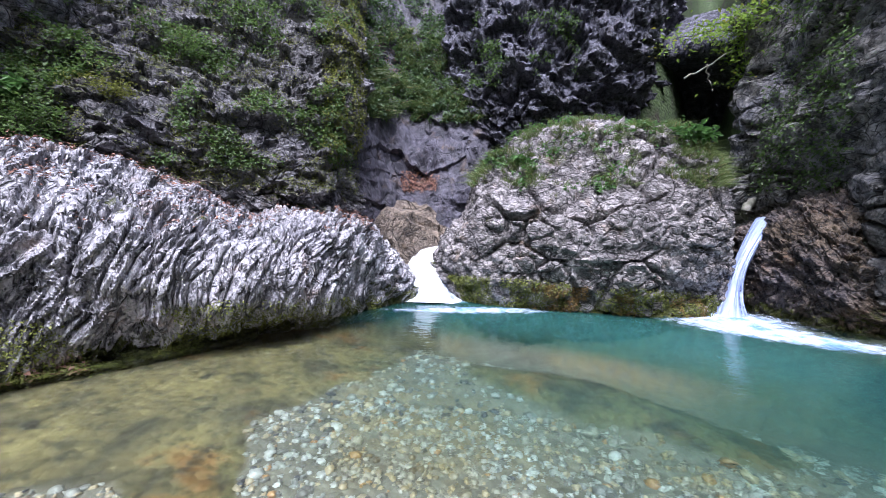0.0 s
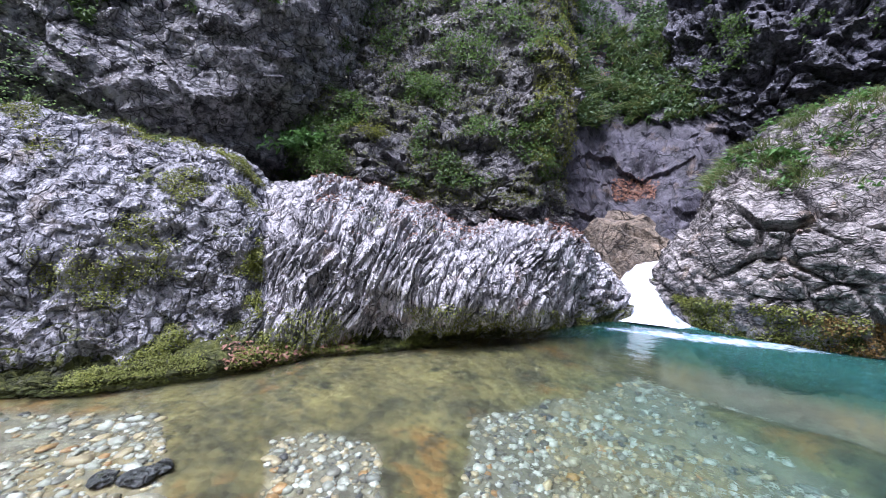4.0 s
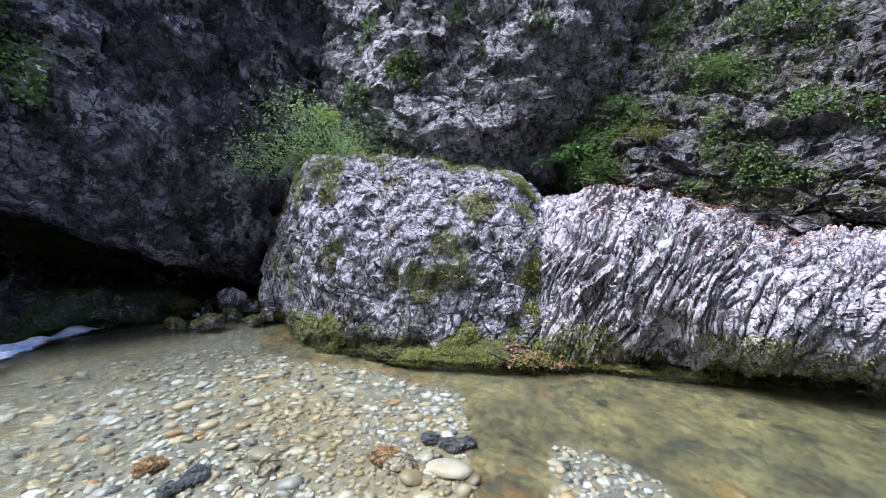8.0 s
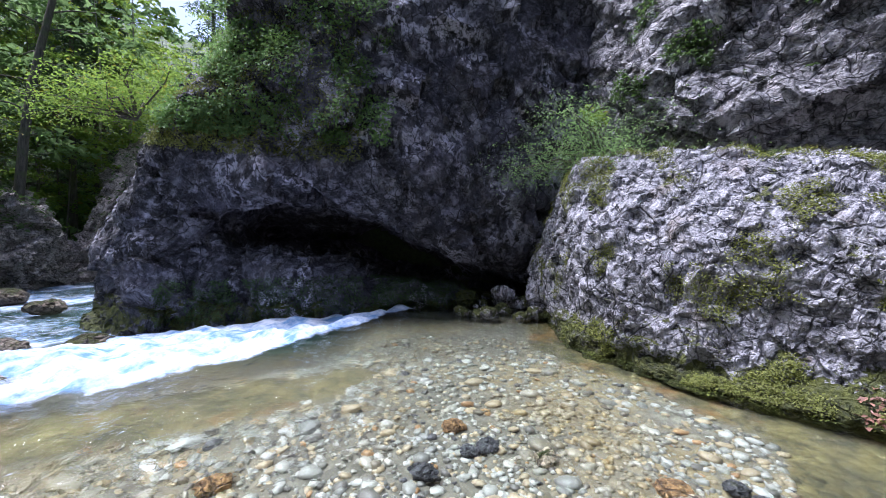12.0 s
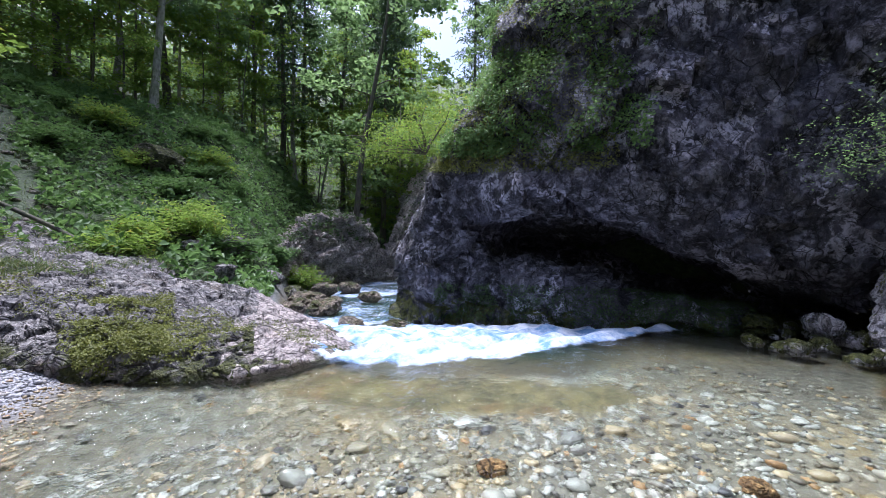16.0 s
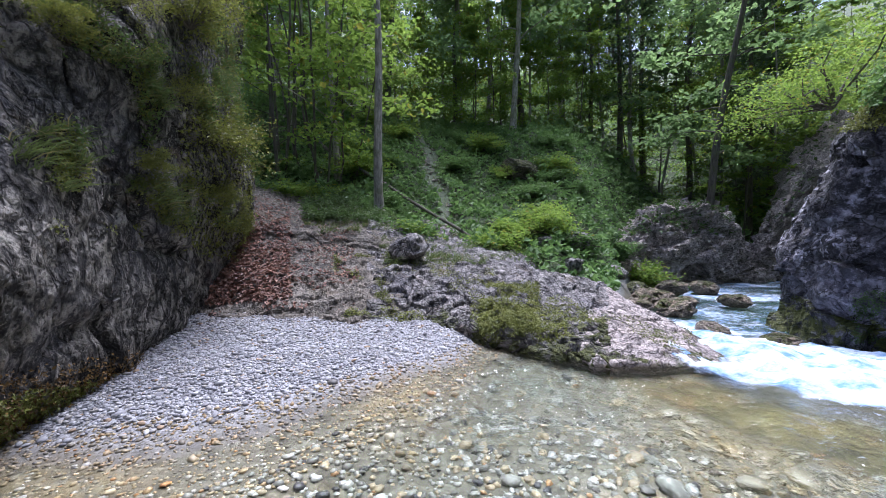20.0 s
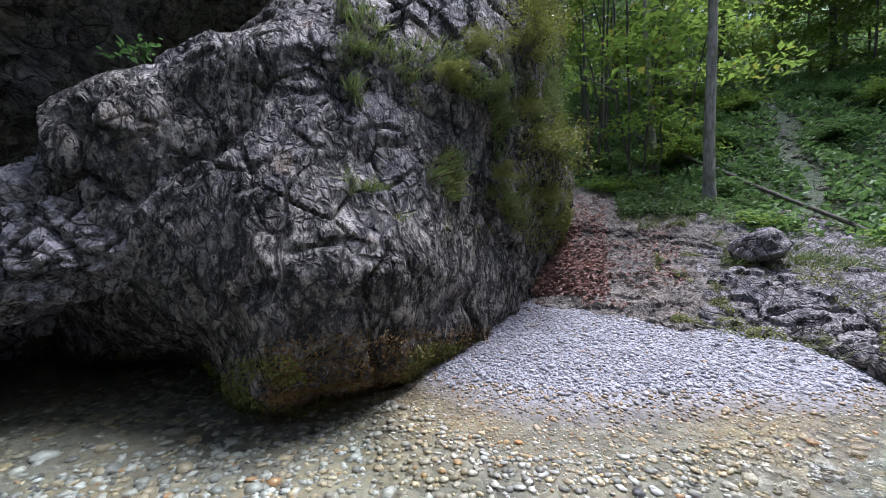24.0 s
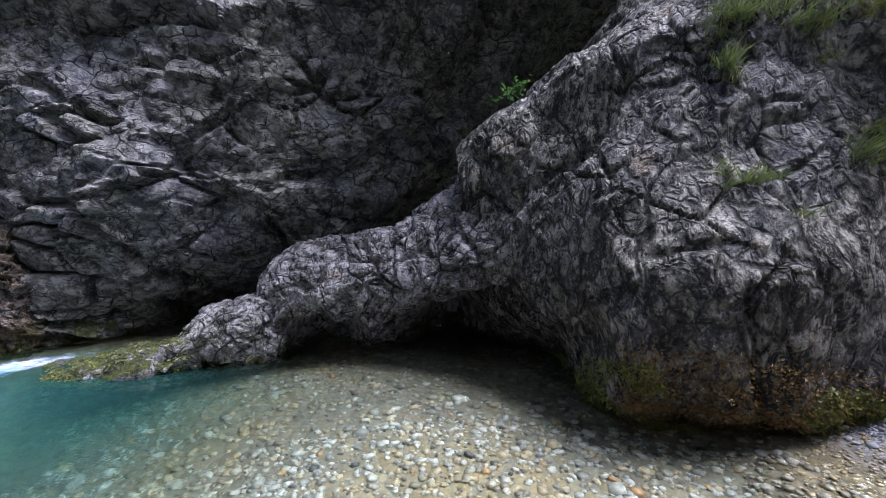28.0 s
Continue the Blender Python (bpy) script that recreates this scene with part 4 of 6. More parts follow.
loft("gravel_side_boulder", (
    (266, ((8.25, -0.6), (8.15, 0.2), (7.75, 0.9), (6.15, 1.5), (5.65, 2.1), (5.65, 2.6), (6.05, 2.9), (6.95, 3.1), (8.85, 3.2))),
    (261, ((7.65, -0.6), (7.3, 0.03), (6.9, 0.4), (5.35, 1.5), (5.25, 2.2), (5.35, 2.9), (5.75, 3.3), (6.95, 3.5), (8.85, 3.6))),
    (254.1, ((7.0, -0.6), (6.6, 0.0), (5.9, 0.4), (4.6, 1.1), (4.75, 2.3), (5.05, 3.0), (5.45, 3.6), (6.55, 4.0), (8.85, 4.4))),
    (247, ((4.9, -0.6), (4.4, 0.0), (4.12, 0.25), (3.92, 1.2), (4.3, 2.3), (4.85, 3.2), (5.25, 3.9), (6.35, 4.6), (8.85, 6))),
    (239.1, ((4.8, -0.6), (4.35, 0.0), (4.08, 0.25), (3.85, 1.2), (4.2, 2.3), (4.75, 3.3), (5.25, 4.2), (6.15, 5.2), (8.85, 8))),
    (231.5, ((5.0, -0.6), (4.5, 0.02), (4.2, 0.3), (3.98, 1.25), (4.4, 2.4), (4.85, 3.4), (5.25, 4.6), (6.05, 6.0), (8.85, 9))),
    (224.7, ((5.5, -0.6), (5.0, 0.08), (4.68, 0.45), (4.52, 1.4), (4.85, 2.4), (5.25, 3.5), (5.55, 4.9), (6.15, 6.4), (8.85, 9.5))),
    (218.8, ((6.5, -0.6), (6.0, 0.15), (5.65, 0.6), (5.4, 1.5), (5.45, 2.4), (5.65, 3.5), (5.95, 5.0), (6.45, 6.6), (9.15, 9.5))),
    (212.9, ((8.1, -0.6), (7.4, 0.3), (7.0, 0.8), (6.55, 1.6), (6.35, 2.5), (6.35, 3.6), (6.55, 5.0), (7.05, 6.8), (9.35, 9.5))),
    (208.5, ((9.95, -0.6), (9.35, 0.6), (8.75, 1.0), (7.95, 1.7), (7.35, 2.6), (7.35, 3.7), (7.55, 5.0), (7.95, 6.8), (9.95, 9.5))),
    (206.5, ((10.85, -0.6), (10.35, 0.8), (9.95, 1.1), (9.55, 1.8), (8.95, 2.7), (8.95, 3.7), (9.15, 5.0), (9.55, 6.8), (10.85, 9.5))),
), 480, 320, TALL_ROCK, "tall cracked boulder with moss and grass standing on gravel", "boulder", cracked(1.1, 0.125, 0.3, (1.0, 1.0, 0.8), 0.16))

BANK = (
    (146.8, ((6.6, -0.9), (6.7, -0.3), (6.9, -0.16), (7.3, -0.12), (7.8, -0.15), (8.4, -0.3), (9.4, -0.7), (11.0, -1.2))),
    (152.9, ((6.1, -0.8), (5.95, -0.08), (6.1, 0.03), (6.6, 0.1), (7.4, 0.14), (8.2, 0.15), (9.4, -0.2), (10.5, -1.3))),
    (159.2, ((5.75, -0.8), (5.6, -0.05), (5.8, 0.1), (6.3, 0.2), (7.2, 0.3), (8.3, 0.42), (9.8, 0.5), (11.5, -0.8))),
    (165.0, ((5.95, -0.8), (5.8, -0.05), (6.0, 0.18), (6.5, 0.35), (7.3, 0.5), (8.2, 0.65), (9.2, 0.75), (12.5, -0.2))),
    (170.3, ((6.1, -0.8), (5.95, -0.02), (6.2, 0.3), (6.7, 0.5), (7.5, 0.7), (8.3, 0.85), (9.1, 0.95), (14.35, 1.5))),
    (176.4, ((6.35, -0.8), (6.2, 0.05), (6.4, 0.38), (6.9, 0.65), (7.8, 0.85), (8.8, 1.05), (9.7, 1.15), (14.35, 1.9))),
    (183.6, ((6.85, -0.8), (6.7, 0.15), (6.95, 0.42), (7.5, 0.7), (8.3, 1.0), (9.3, 1.28), (10.2, 1.5), (14.35, 2.4))),
    (191.6, ((6.6, -0.8), (6.5, 0.15), (6.75, 0.42), (7.4, 0.76), (8.3, 1.12), (9.2, 1.5), (10.0, 1.85), (14.35, 2.9))),
    (199.3, ((6.7, -0.8), (6.6, 0.2), (6.85, 0.44), (7.5, 0.78), (8.3, 1.15), (9.2, 1.6), (10.0, 2.05), (14.35, 3.3))),
    (207.0, ((7.0, -0.8), (6.95, 0.2), (7.15, 0.42), (7.7, 0.75), (8.4, 1.2), (9.2, 1.68), (10.0, 2.2), (14.35, 3.6))),
    (212.5, ((7.3, -0.8), (7.2, 0.2), (7.4, 0.42), (7.9, 0.75), (8.6, 1.2), (9.4, 1.7), (10.2, 2.25), (14.35, 3.8))),
)
loft("ledge_rock", (*BANK[:3], tucked(BANK[3], 0.15, 0.16)), 200, 170, PINK_ROCK, "low pinkish grey ledge sloping into the rapids", "rock", blocky(0.8, 0.055, 0.14, 0.03, (1, 1, 1), 70, 20))
loft("bank_rock", BANK[2:8], 300, 190, BANK_ROCK, "mossy grey ledge rising behind the gravel bar", "rock", blocky(0.8, 0.10, 0.22, 0.03))
loft("earth_bank", (tucked(BANK[6], 0.1, 0.1), *BANK[7:]), 260, 170, SOIL_ROCK, "brown earthy bank between gravel bar and tall boulder", "bank", blocky(0.45, 0.055, 0.2, 0.035))

loft("dark_cliff", (
    (141.7, ((12.55, -1.2), (12.35, -0.4), (12.3, 0.0), (12.35, 0.3), (12.35, 0.6), (12.45, 0.9), (12.65, 1.1), (12.95, 1.2), (13.55, 1.2))),
    (139.6, ((11.55, -1.2), (11.35, -0.3), (11.2, 0.3), (11.25, 0.7), (11.35, 1.1), (11.45, 1.4), (11.75, 1.7), (12.35, 1.8), (13.55, 1.9))),
    (136.8, ((10.75, -1.2), (10.45, 0.0), (10.45, 0.8), (10.6, 1.5), (10.8, 1.9), (10.55, 2.2), (10.2, 2.7), (10.7, 3.2), (13.75, 3.4))),
    (133.8, ((10.4, -1.2), (10.15, 0.0), (10.1, 0.8), (10.4, 1.5), (10.6, 2.0), (10.1, 2.3), (9.75, 3.1), (10.4, 4.0), (13.75, 4.5))),
    (129.5, ((9.9, -1.2), (9.6, 0.1), (9.7, 0.9), (10.1, 1.5), (10.5, 2.0), (9.85, 2.35), (9.45, 3.7), (10.1, 5.4), (13.75, 6.2))),
    (124.6, ((9.6, -1.2), (9.25, 0.1), (9.4, 0.9), (10.5, 1.35), (12.8, 1.7), (9.5, 2.45), (8.95, 3.6), (9.8, 7.2), (13.75, 8.8))),
    (116.7, ((9.35, -1.2), (9.0, 0.1), (9.25, 0.8), (10.6, 1.15), (14.0, 1.6), (9.25, 2.6), (8.6, 3.7), (9.55, 8.5), (13.75, 11.5))),
    (109.4, ((9.2, -1.2), (8.85, 0.1), (9.2, 0.65), (10.6, 0.85), (14.2, 1.4), (9.1, 2.35), (8.45, 3.5), (9.45, 8.5), (13.75, 12))),
    (102.4, ((9.6, -1.2), (9.2, 0.05), (9.6, 0.4), (10.9, 0.5), (14.0, 1.0), (9.2, 1.75), (8.55, 3.0), (9.45, 8.5), (13.75, 12))),
    (95.5, ((10.5, -1.2), (10.2, 0.0), (10.6, 0.2), (11.5, 0.25), (13.2, 0.6), (9.6, 0.95), (8.95, 2.4), (9.65, 8.5), (13.75, 12))),
    (88.6, ((11.15, -1.2), (11.3, 0.0), (11.5, 0.2), (11.95, 0.35), (11.75, 0.5), (10.25, 0.65), (9.55, 3.2), (9.95, 8.5), (13.75, 12))),
    (81.6, ((11.55, -1.2), (11.7, 0.0), (11.9, 0.3), (12.15, 0.5), (12.15, 0.9), (10.95, 1.1), (10.55, 3.6), (10.55, 8.5), (13.75, 12))),
    (75.7, ((12.15, -1.2), (12.25, 0.0), (12.3, 0.3), (12.35, 0.5), (12.35, 0.9), (11.75, 1.1), (11.55, 3.6), (11.35, 8.5), (13.75, 12))),
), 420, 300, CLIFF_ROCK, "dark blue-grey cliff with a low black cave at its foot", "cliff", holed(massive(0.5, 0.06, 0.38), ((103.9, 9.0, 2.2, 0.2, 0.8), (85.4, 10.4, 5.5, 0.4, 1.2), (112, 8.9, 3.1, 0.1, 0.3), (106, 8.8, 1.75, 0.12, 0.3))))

loft("brown_ledge", (
    (325.2, ((11.2, -1), (11.0, 0.2), (10.9, 0.7), (10.9, 1.1), (11.1, 1.4), (11.5, 1.55), (12.6, 1.5))),
    (323.4, ((10.3, -1), (10.2, 0.2), (10.2, 0.8), (10.4, 1.2), (10.7, 1.55), (11.3, 1.68), (12.6, 1.6))),
    (321, ((9.9, -1), (9.8, 0.2), (9.8, 0.8), (9.9, 1.2), (10.3, 1.7), (11, 1.95), (12.6, 2.2))),
    (318, ((9.6, -1), (9.5, 0.2), (9.4, 0.8), (9.5, 1.3), (9.9, 1.8), (10.6, 2.3), (12.4, 2.8))),
    (315, ((9.4, -1), (9.3, 0.1), (9.2, 0.6), (9.3, 1.1), (9.6, 1.5), (10.2, 2.1), (12.0, 2.6))),
    (312.5, ((9.6, -1), (9.5, 0.0), (9.4, 0.3), (9.5, 0.6), (9.8, 0.9), (10.4, 1.1), (12.0, 1.4))),
), 130, 110, BROWN_ROCK, "wet brown rock ledge beside the narrow fall", "rock", blocky(0.45, 0.12, 0.12, 0.03, (0.7, 0.7, 1.7)))

loft("moss_ledge", (
    (76, ((5.9, -0.5), (5.75, -0.05), (5.8, 0.05), (6.0, 0.1), (6.3, 0.1))),
    (70, ((5.55, -0.5), (5.35, -0.05), (5.4, 0.06), (5.6, 0.13), (6.0, 0.2))),
    (62, ((5.4, -0.5), (5.2, -0.05), (5.25, 0.06), (5.45, 0.14), (5.8, 0.2))),
    (54, ((5.4, -0.5), (5.15, -0.05), (5.15, 0.08), (5.3, 0.16), (5.8, 0.25))),
    (46, ((5.6, -0.5), (5.45, -0.1), (5.45, 0.0), (5.6, 0.05), (5.9, 0.08))),
    (36, ((5.7, -0.5), (5.55, -0.12), (5.55, -0.04), (5.7, 0.02), (6.0, 0.05))),
    (24, ((6.2, -0.5), (6.0, -0.05), (6.0, 0.02), (6.1, 0.06), (6.4, 0.08))),
), 200, 60, MOSS_ROCK, "low ledge of yellow-green moss at the waterline", "moss ledge", blocky(0.3, 0.07, 0.06, 0.02))

loft("far_bank_rock", (
    (158, ((17, -0.6), (16.8, 0.2), (17, 0.7), (17.6, 1.1), (18.6, 1.4), (21, 1.6))),
    (154, ((19.5, -0.8), (19.2, 0.4), (19.4, 1.5), (19.9, 2.1), (20.8, 2.6), (24, 3))),
    (150, ((21, -0.8), (20.6, 0.5), (20.8, 1.6), (21.2, 2.4), (22, 3.0), (25, 3.4))),
    (146, ((22, -0.8), (21.6, 0.2), (21.6, 1.0), (22, 1.8), (22.8, 2.6), (26, 3))),
    (143, ((23.5, -0.8), (23.2, -0.3), (23.2, 0.1), (23.4, 0.5), (24, 0.9), (26, 1.2))),
    (139, ((25, -0.8), (25, 0.6), (25, 2), (25.4, 3.4), (26.2, 4.8), (30, 7))),
    (132, ((25, -0.8), (25, 0.6), (25, 2), (25.4, 3.8), (26.2, 6), (30, 9))),
), 160, 110, PINK_ROCK, "grey rock bank where the stream turns away", "rock", blocky(1.3, 0.4, 0.4, 0.08))


# ---- falling water ----
def fall_material(name, shade, light):
    m, t, b = nodes_of(name)
    co = t.nodes.new("ShaderNodeAttribute")
    co.attribute_name = "strand"
    geo = t.nodes.new("ShaderNodeNewGeometry")
    soft = noise_of(t, geo.outputs["Position"], 9, 5, 0.6)
    col = mixed(t, math2(t, "ADD", math2(t, "MULTIPLY", co.outputs["Fac"], 0.6), math2(t, "MULTIPLY", soft, 0.5)), shade, light)
    t.links.new(col, b.inputs["Base Color"])
    b.inputs["Roughness"].default_value = 0.35
    b.inputs["Subsurface Weight"].default_value = 0.0
    t.links.new(math2(t, "MULTIPLY", ramped(t, math2(t, "ADD", co.outputs["Fac"], soft), 0.2, 0.75), 1.0), b.inputs["Alpha"])
    return m


WHITE_FALL = fall_material("falling_white_water", (0.3, 0.36, 0.5), (0.72, 0.76, 0.82))
# bluish copy of the white water, shade put into its colour
SHADED_FALL = fall_material("falling_shaded_blue_water", (0.10, 0.14, 0.30), (0.36, 0.42, 0.60))


def waterfall(label, line, widths, bulge, material):
    """A sheet of falling water with rounded strands along a line of places."""
    c = spline(np.array([at(*q) for q in line]), 60)
    w = spline(np.array(widths)[:, None], 60)
    side = np.cross(c, (0, 0, 1.0))
    side[:, 2] = 0
    side /= np.linalg.norm(side, axis=1)[:, None]
    out = -c * np.array([1, 1, 0])
    out /= np.linalg.norm(out, axis=1)[:, None]
    s = np.linspace(-1, 1, 48)[None, :, None]
    p = c[:, None] + side[:, None] * w[:, None] * s + (out[:, None] + np.array([0, 0, 0.4])) * bulge * (1 - s * s)
    q = np.stack([s[..., 0] * 3.4 + 0 * p[..., 0], np.broadcast_to(np.linspace(0, 2.0, 60)[:, None], p.shape[:2]), 0 * p[..., 0]], -1)
    strand = np.clip(0.55 + 1.2 * fbm(q, 4, 0.6) + 0.45 * (1 - s[..., 0] ** 2) - 0.35 * np.abs(s[..., 0]) ** 3, 0, 1)
    p = p + out[:, None] * (0.10 * strand[..., None])
    ob = new("waterfall", grid_mesh("waterfall", p, False, {"strand": strand}))
    ob.data.materials.append(material)
    return tagged(ob, label, "waterfall", "falls into the pool")


waterfall("short white chute pouring between outcrop and boulder", ((0.2, 10.3, 1.2), (0.4, 9.7, 1.1), (0.9, 9.2, 0.85), (1.6, 8.8, 0.45), (2.2, 8.4, 0.06), (2.0, 7.9, -0.05)), (0.3, 0.36, 0.46, 0.6, 0.75, 0.9), 0.2, WHITE_FALL)
waterfall("narrow pale fall dropping beside the wet brown ledge", ((321.6, 11.6, 1.85), (321.9, 11.0, 1.75), (322.8, 10.4, 1.4), (324.0, 9.9, 0.8), (324.4, 9.6, 0.3), (324.6, 9.2, -0.04)), (0.22, 0.2, 0.16, 0.13, 0.17, 0.3), 0.1, SHADED_FALL)


# ---- stones ----
def pebble_material(name, wet):
    m, t, b = nodes_of(name)
    geo = t.nodes.new("ShaderNodeNewGeometry")
    info = t.nodes.new("ShaderNodeObjectInfo")
    pick = math2(t, "FRACT", math2(t, "ADD", geo.outputs["Random Per Island"], info.outputs["Random"]))
    ramp = t.nodes.new("ShaderNodeValToRGB")
    ramp.color_ramp.interpolation = "CONSTANT"
    tones = ((0.0, (0.31, 0.31, 0.325)), (0.2, (0.40, 0.40, 0.41)), (0.36, (0.25, 0.25, 0.27)), (0.5, (0.48, 0.48, 0.49)), (0.64, (0.36, 0.34, 0.31)), (0.76, (0.20, 0.20, 0.215)), (0.84, (0.42, 0.41, 0.40)), (0.93, (0.11, 0.11, 0.12)), (0.975, (0.34, 0.24, 0.15)))
    if wet == 2:
        tones = ((0.0, (0.28, 0.215, 0.11)), (0.2, (0.35, 0.285, 0.17)), (0.36, (0.19, 0.16, 0.11)), (0.48, (0.38, 0.36, 0.31)), (0.6, (0.30, 0.20, 0.09)), (0.74, (0.14, 0.12, 0.085)), (0.84, (0.34, 0.25, 0.13)), (0.92, (0.09, 0.085, 0.08)), (0.96, (0.36, 0.17, 0.05)))
    elif wet:
        tones = ((0.0, (0.22, 0.22, 0.19)), (0.2, (0.30, 0.30, 0.265)), (0.36, (0.14, 0.14, 0.125)), (0.48, (0.35, 0.35, 0.32)), (0.6, (0.26, 0.21, 0.13)), (0.74, (0.10, 0.095, 0.08)), (0.84, (0.31, 0.25, 0.15)), (0.92, (0.035, 0.035, 0.04)), (0.97, (0.26, 0.14, 0.05)))
    for k, (x, c) in enumerate(tones):
        e = ramp.color_ramp.elements[k] if k < 2 else ramp.color_ramp.elements.new(x)
        e.position, e.color = x, (*c, 1)
    t.links.new(pick, ramp.inputs[0])
    grain = noise_of(t, geo.outputs["Position"], 60, 5, 0.7)
    col = mixed(t, ramped(t, grain, 0.35, 0.7), mixed(t, 0.35, ramp.outputs[0], (0.1, 0.09, 0.08)), ramp.outputs[0])
    if wet == 1:
        film = ramped(t, noise_of(t, geo.outputs["Position"], 0.55, 5, 0.6), 0.48, 0.62)
        col = mixed(t, math2(t, "MULTIPLY", film, 0.6), col, (0.17, 0.12, 0.035))
    t.links.new(col, b.inputs["Base Color"])
    b.inputs["Roughness"].default_value = 0.5 if wet else 0.8
    return m


DRY_PEBBLE, WET_PEBBLE, TAN_PEBBLE = pebble_material("dry_pebbles", 0), pebble_material("wet_pebbles", 1), pebble_material("damp_pebbles", 2)


def icosphere(levels):
    bm = bmesh.new()
    bmesh.ops.create_icosphere(bm, subdivisions=levels, radius=1.0)
    v = np.array([q.co for q in bm.verts])
    f = np.array([[w.index for w in q.verts] for q in bm.faces])
    bm.free()
    return v, f


def turns_of(rng, n, lean=0.5):
    """Random turns about the upright, with a little lean, as n matrices."""
    a, b, c = rng.uniform(0, 6.283, n), rng.normal(0, lean, n), rng.normal(0, lean, n)
    ca, sa, cb, sb, cc, sc, o, i = np.cos(a), np.sin(a), np.cos(b), np.sin(b), np.cos(c), np.sin(c), np.zeros(n), np.ones(n)
    z = np.stack([ca, -sa, o, sa, ca, o, o, o, i], -1).reshape(n, 3, 3)
    x = np.stack([i, o, o, o, cb, -sb, o, sb, cb], -1).reshape(n, 3, 3)
    y = np.stack([cc, o, sc, o, i, o, -sc, o, cc], -1).reshape(n, 3, 3)
    return x @ y @ z


def stones_mesh(name, rng, places, sizes, levels=2, flat=0.55):
    v, f = icosphere(levels)
    n = len(places)
    lump = 1 + 0.28 * perlin(v * 1.1 + 3)[None] + 0.15 * rng.normal(size=(n, 1)) * v[None, :, 0]
    s = sizes[:, None] * np.stack([rng.uniform(0.8, 1.3, n), rng.uniform(0.65, 1.0, n), rng.uniform(0.6, 1.1, n) * flat], -1)
    p = v[None] * lump[..., None] * s[:, None]
    p = np.einsum("nij,nkj->nki", turns_of(rng, n, 0.22), p) + places[:, None]
    me = bpy.data.meshes.new(name)
    return fast_mesh(me, p.reshape(-1, 3), (f[None] + len(v) * np.arange(n)[:, None, None]).reshape(-1, 3))


def spread(rng, count, az, d):
    """Random places over a stretch of ground."""
    a = np.radians(rng.uniform(*az, count))
    r = np.sqrt(rng.uniform(d[0] ** 2, d[1] ** 2, count))
    return -r * np.sin(a), r * np.cos(a)


def stuff(name, me, material, label, category):
    ob = new(name, me)
    ob.data.materials.append(material)
    return tagged(ob, label, category, kind="stuff")


def pebbles(name, count, az, d, low, high, size, shape, levels, material, label, avoid):
    x, y = spread(rng, count, az, d)
    z = bed_height(x, y)
    keep = (z > low) & (z < high)
    if avoid:
        keep &= bedrock(x, y) < 0.5
    s = rng.gamma(shape, size / shape, len(x)) + size * 0.35
    stuff(name, stones_mesh(name, rng, np.stack([x, y, z + s * 0.15], -1)[keep], s[keep], levels), material, label, "gravel")


rng = np.random.RandomState(11)
pebbles("gravel", 23000, (160, 236), (3.4, 5.6), 0.07, 0.7, 0.0105, 3, 1, DRY_PEBBLE, "pale grey loose gravel heaped in a dry bar", False)
pebbles("gravel", 17000, (158, 222), (5.4, 8.0), 0.07, 0.8, 0.0125, 3, 1, DRY_PEBBLE, "pale grey loose gravel of the dry bar's back", False)
pebbles("shore_gravel", 20000, (158, 242), (3.0, 7), -0.13, 0.075, 0.011, 3, 1, TAN_PEBBLE, "damp tan and brown gravel along the bar's waterline", False)
pebbles("river_stones", 17000, (0, 360), (1.8, 4.3), -1.4, -0.07, 0.021, 4, 1, WET_PEBBLE, "grey and tan rounded stones under clear water", True)
pebbles("river_stones", 12000, (0, 360), (4.2, 7.0), -1.4, -0.07, 0.025, 3, 1, WET_PEBBLE, "small grey and tan stones on the pool's bed", True)
pebbles("cobbles", 1100, (42, 160), (1.9, 6.0), -0.6, -0.12, 0.036, 3, 2, WET_PEBBLE, "larger rounded cobbles on the stream bed", True)


# ---- greenery ----
def leaf_material(name, dark, light, back=0.35, odd=None):
    m, t, b = nodes_of(name)
    geo = t.nodes.new("ShaderNodeNewGeometry")
    info = t.nodes.new("ShaderNodeObjectInfo")
    col = mixed(t, geo.outputs["Random Per Island"], dark, light)
    patch = noise_of(t, geo.outputs["Position"], 0.9, 3)
    col = mixed(t, math2(t, "MULTIPLY", ramped(t, patch, 0.4, 0.65), 0.6), col, [v * 0.55 for v in dark])
    col = mixed(t, math2(t, "MULTIPLY", info.outputs["Random"], 0.3), col, light)
    if odd:
        col = mixed(t, ramped(t, geo.outputs["Random Per Island"], 0.93, 0.96), col, odd)
    t.links.new(col, b.inputs["Base Color"])
    b.inputs["Roughness"].default_value = 0.55
    thin = t.nodes.new("ShaderNodeBsdfTranslucent")
    t.links.new(mixed(t, 0.5, col, light), thin.inputs[0])
    mix = t.nodes.new("ShaderNodeMixShader")
    mix.inputs[0].default_value = back
    t.links.new(b.outputs[0], mix.inputs[1])
    t.links.new(thin.outputs[0], mix.inputs[2])
    t.links.new(mix.outputs[0], t.nodes["Material Output"].inputs[0])
    return m


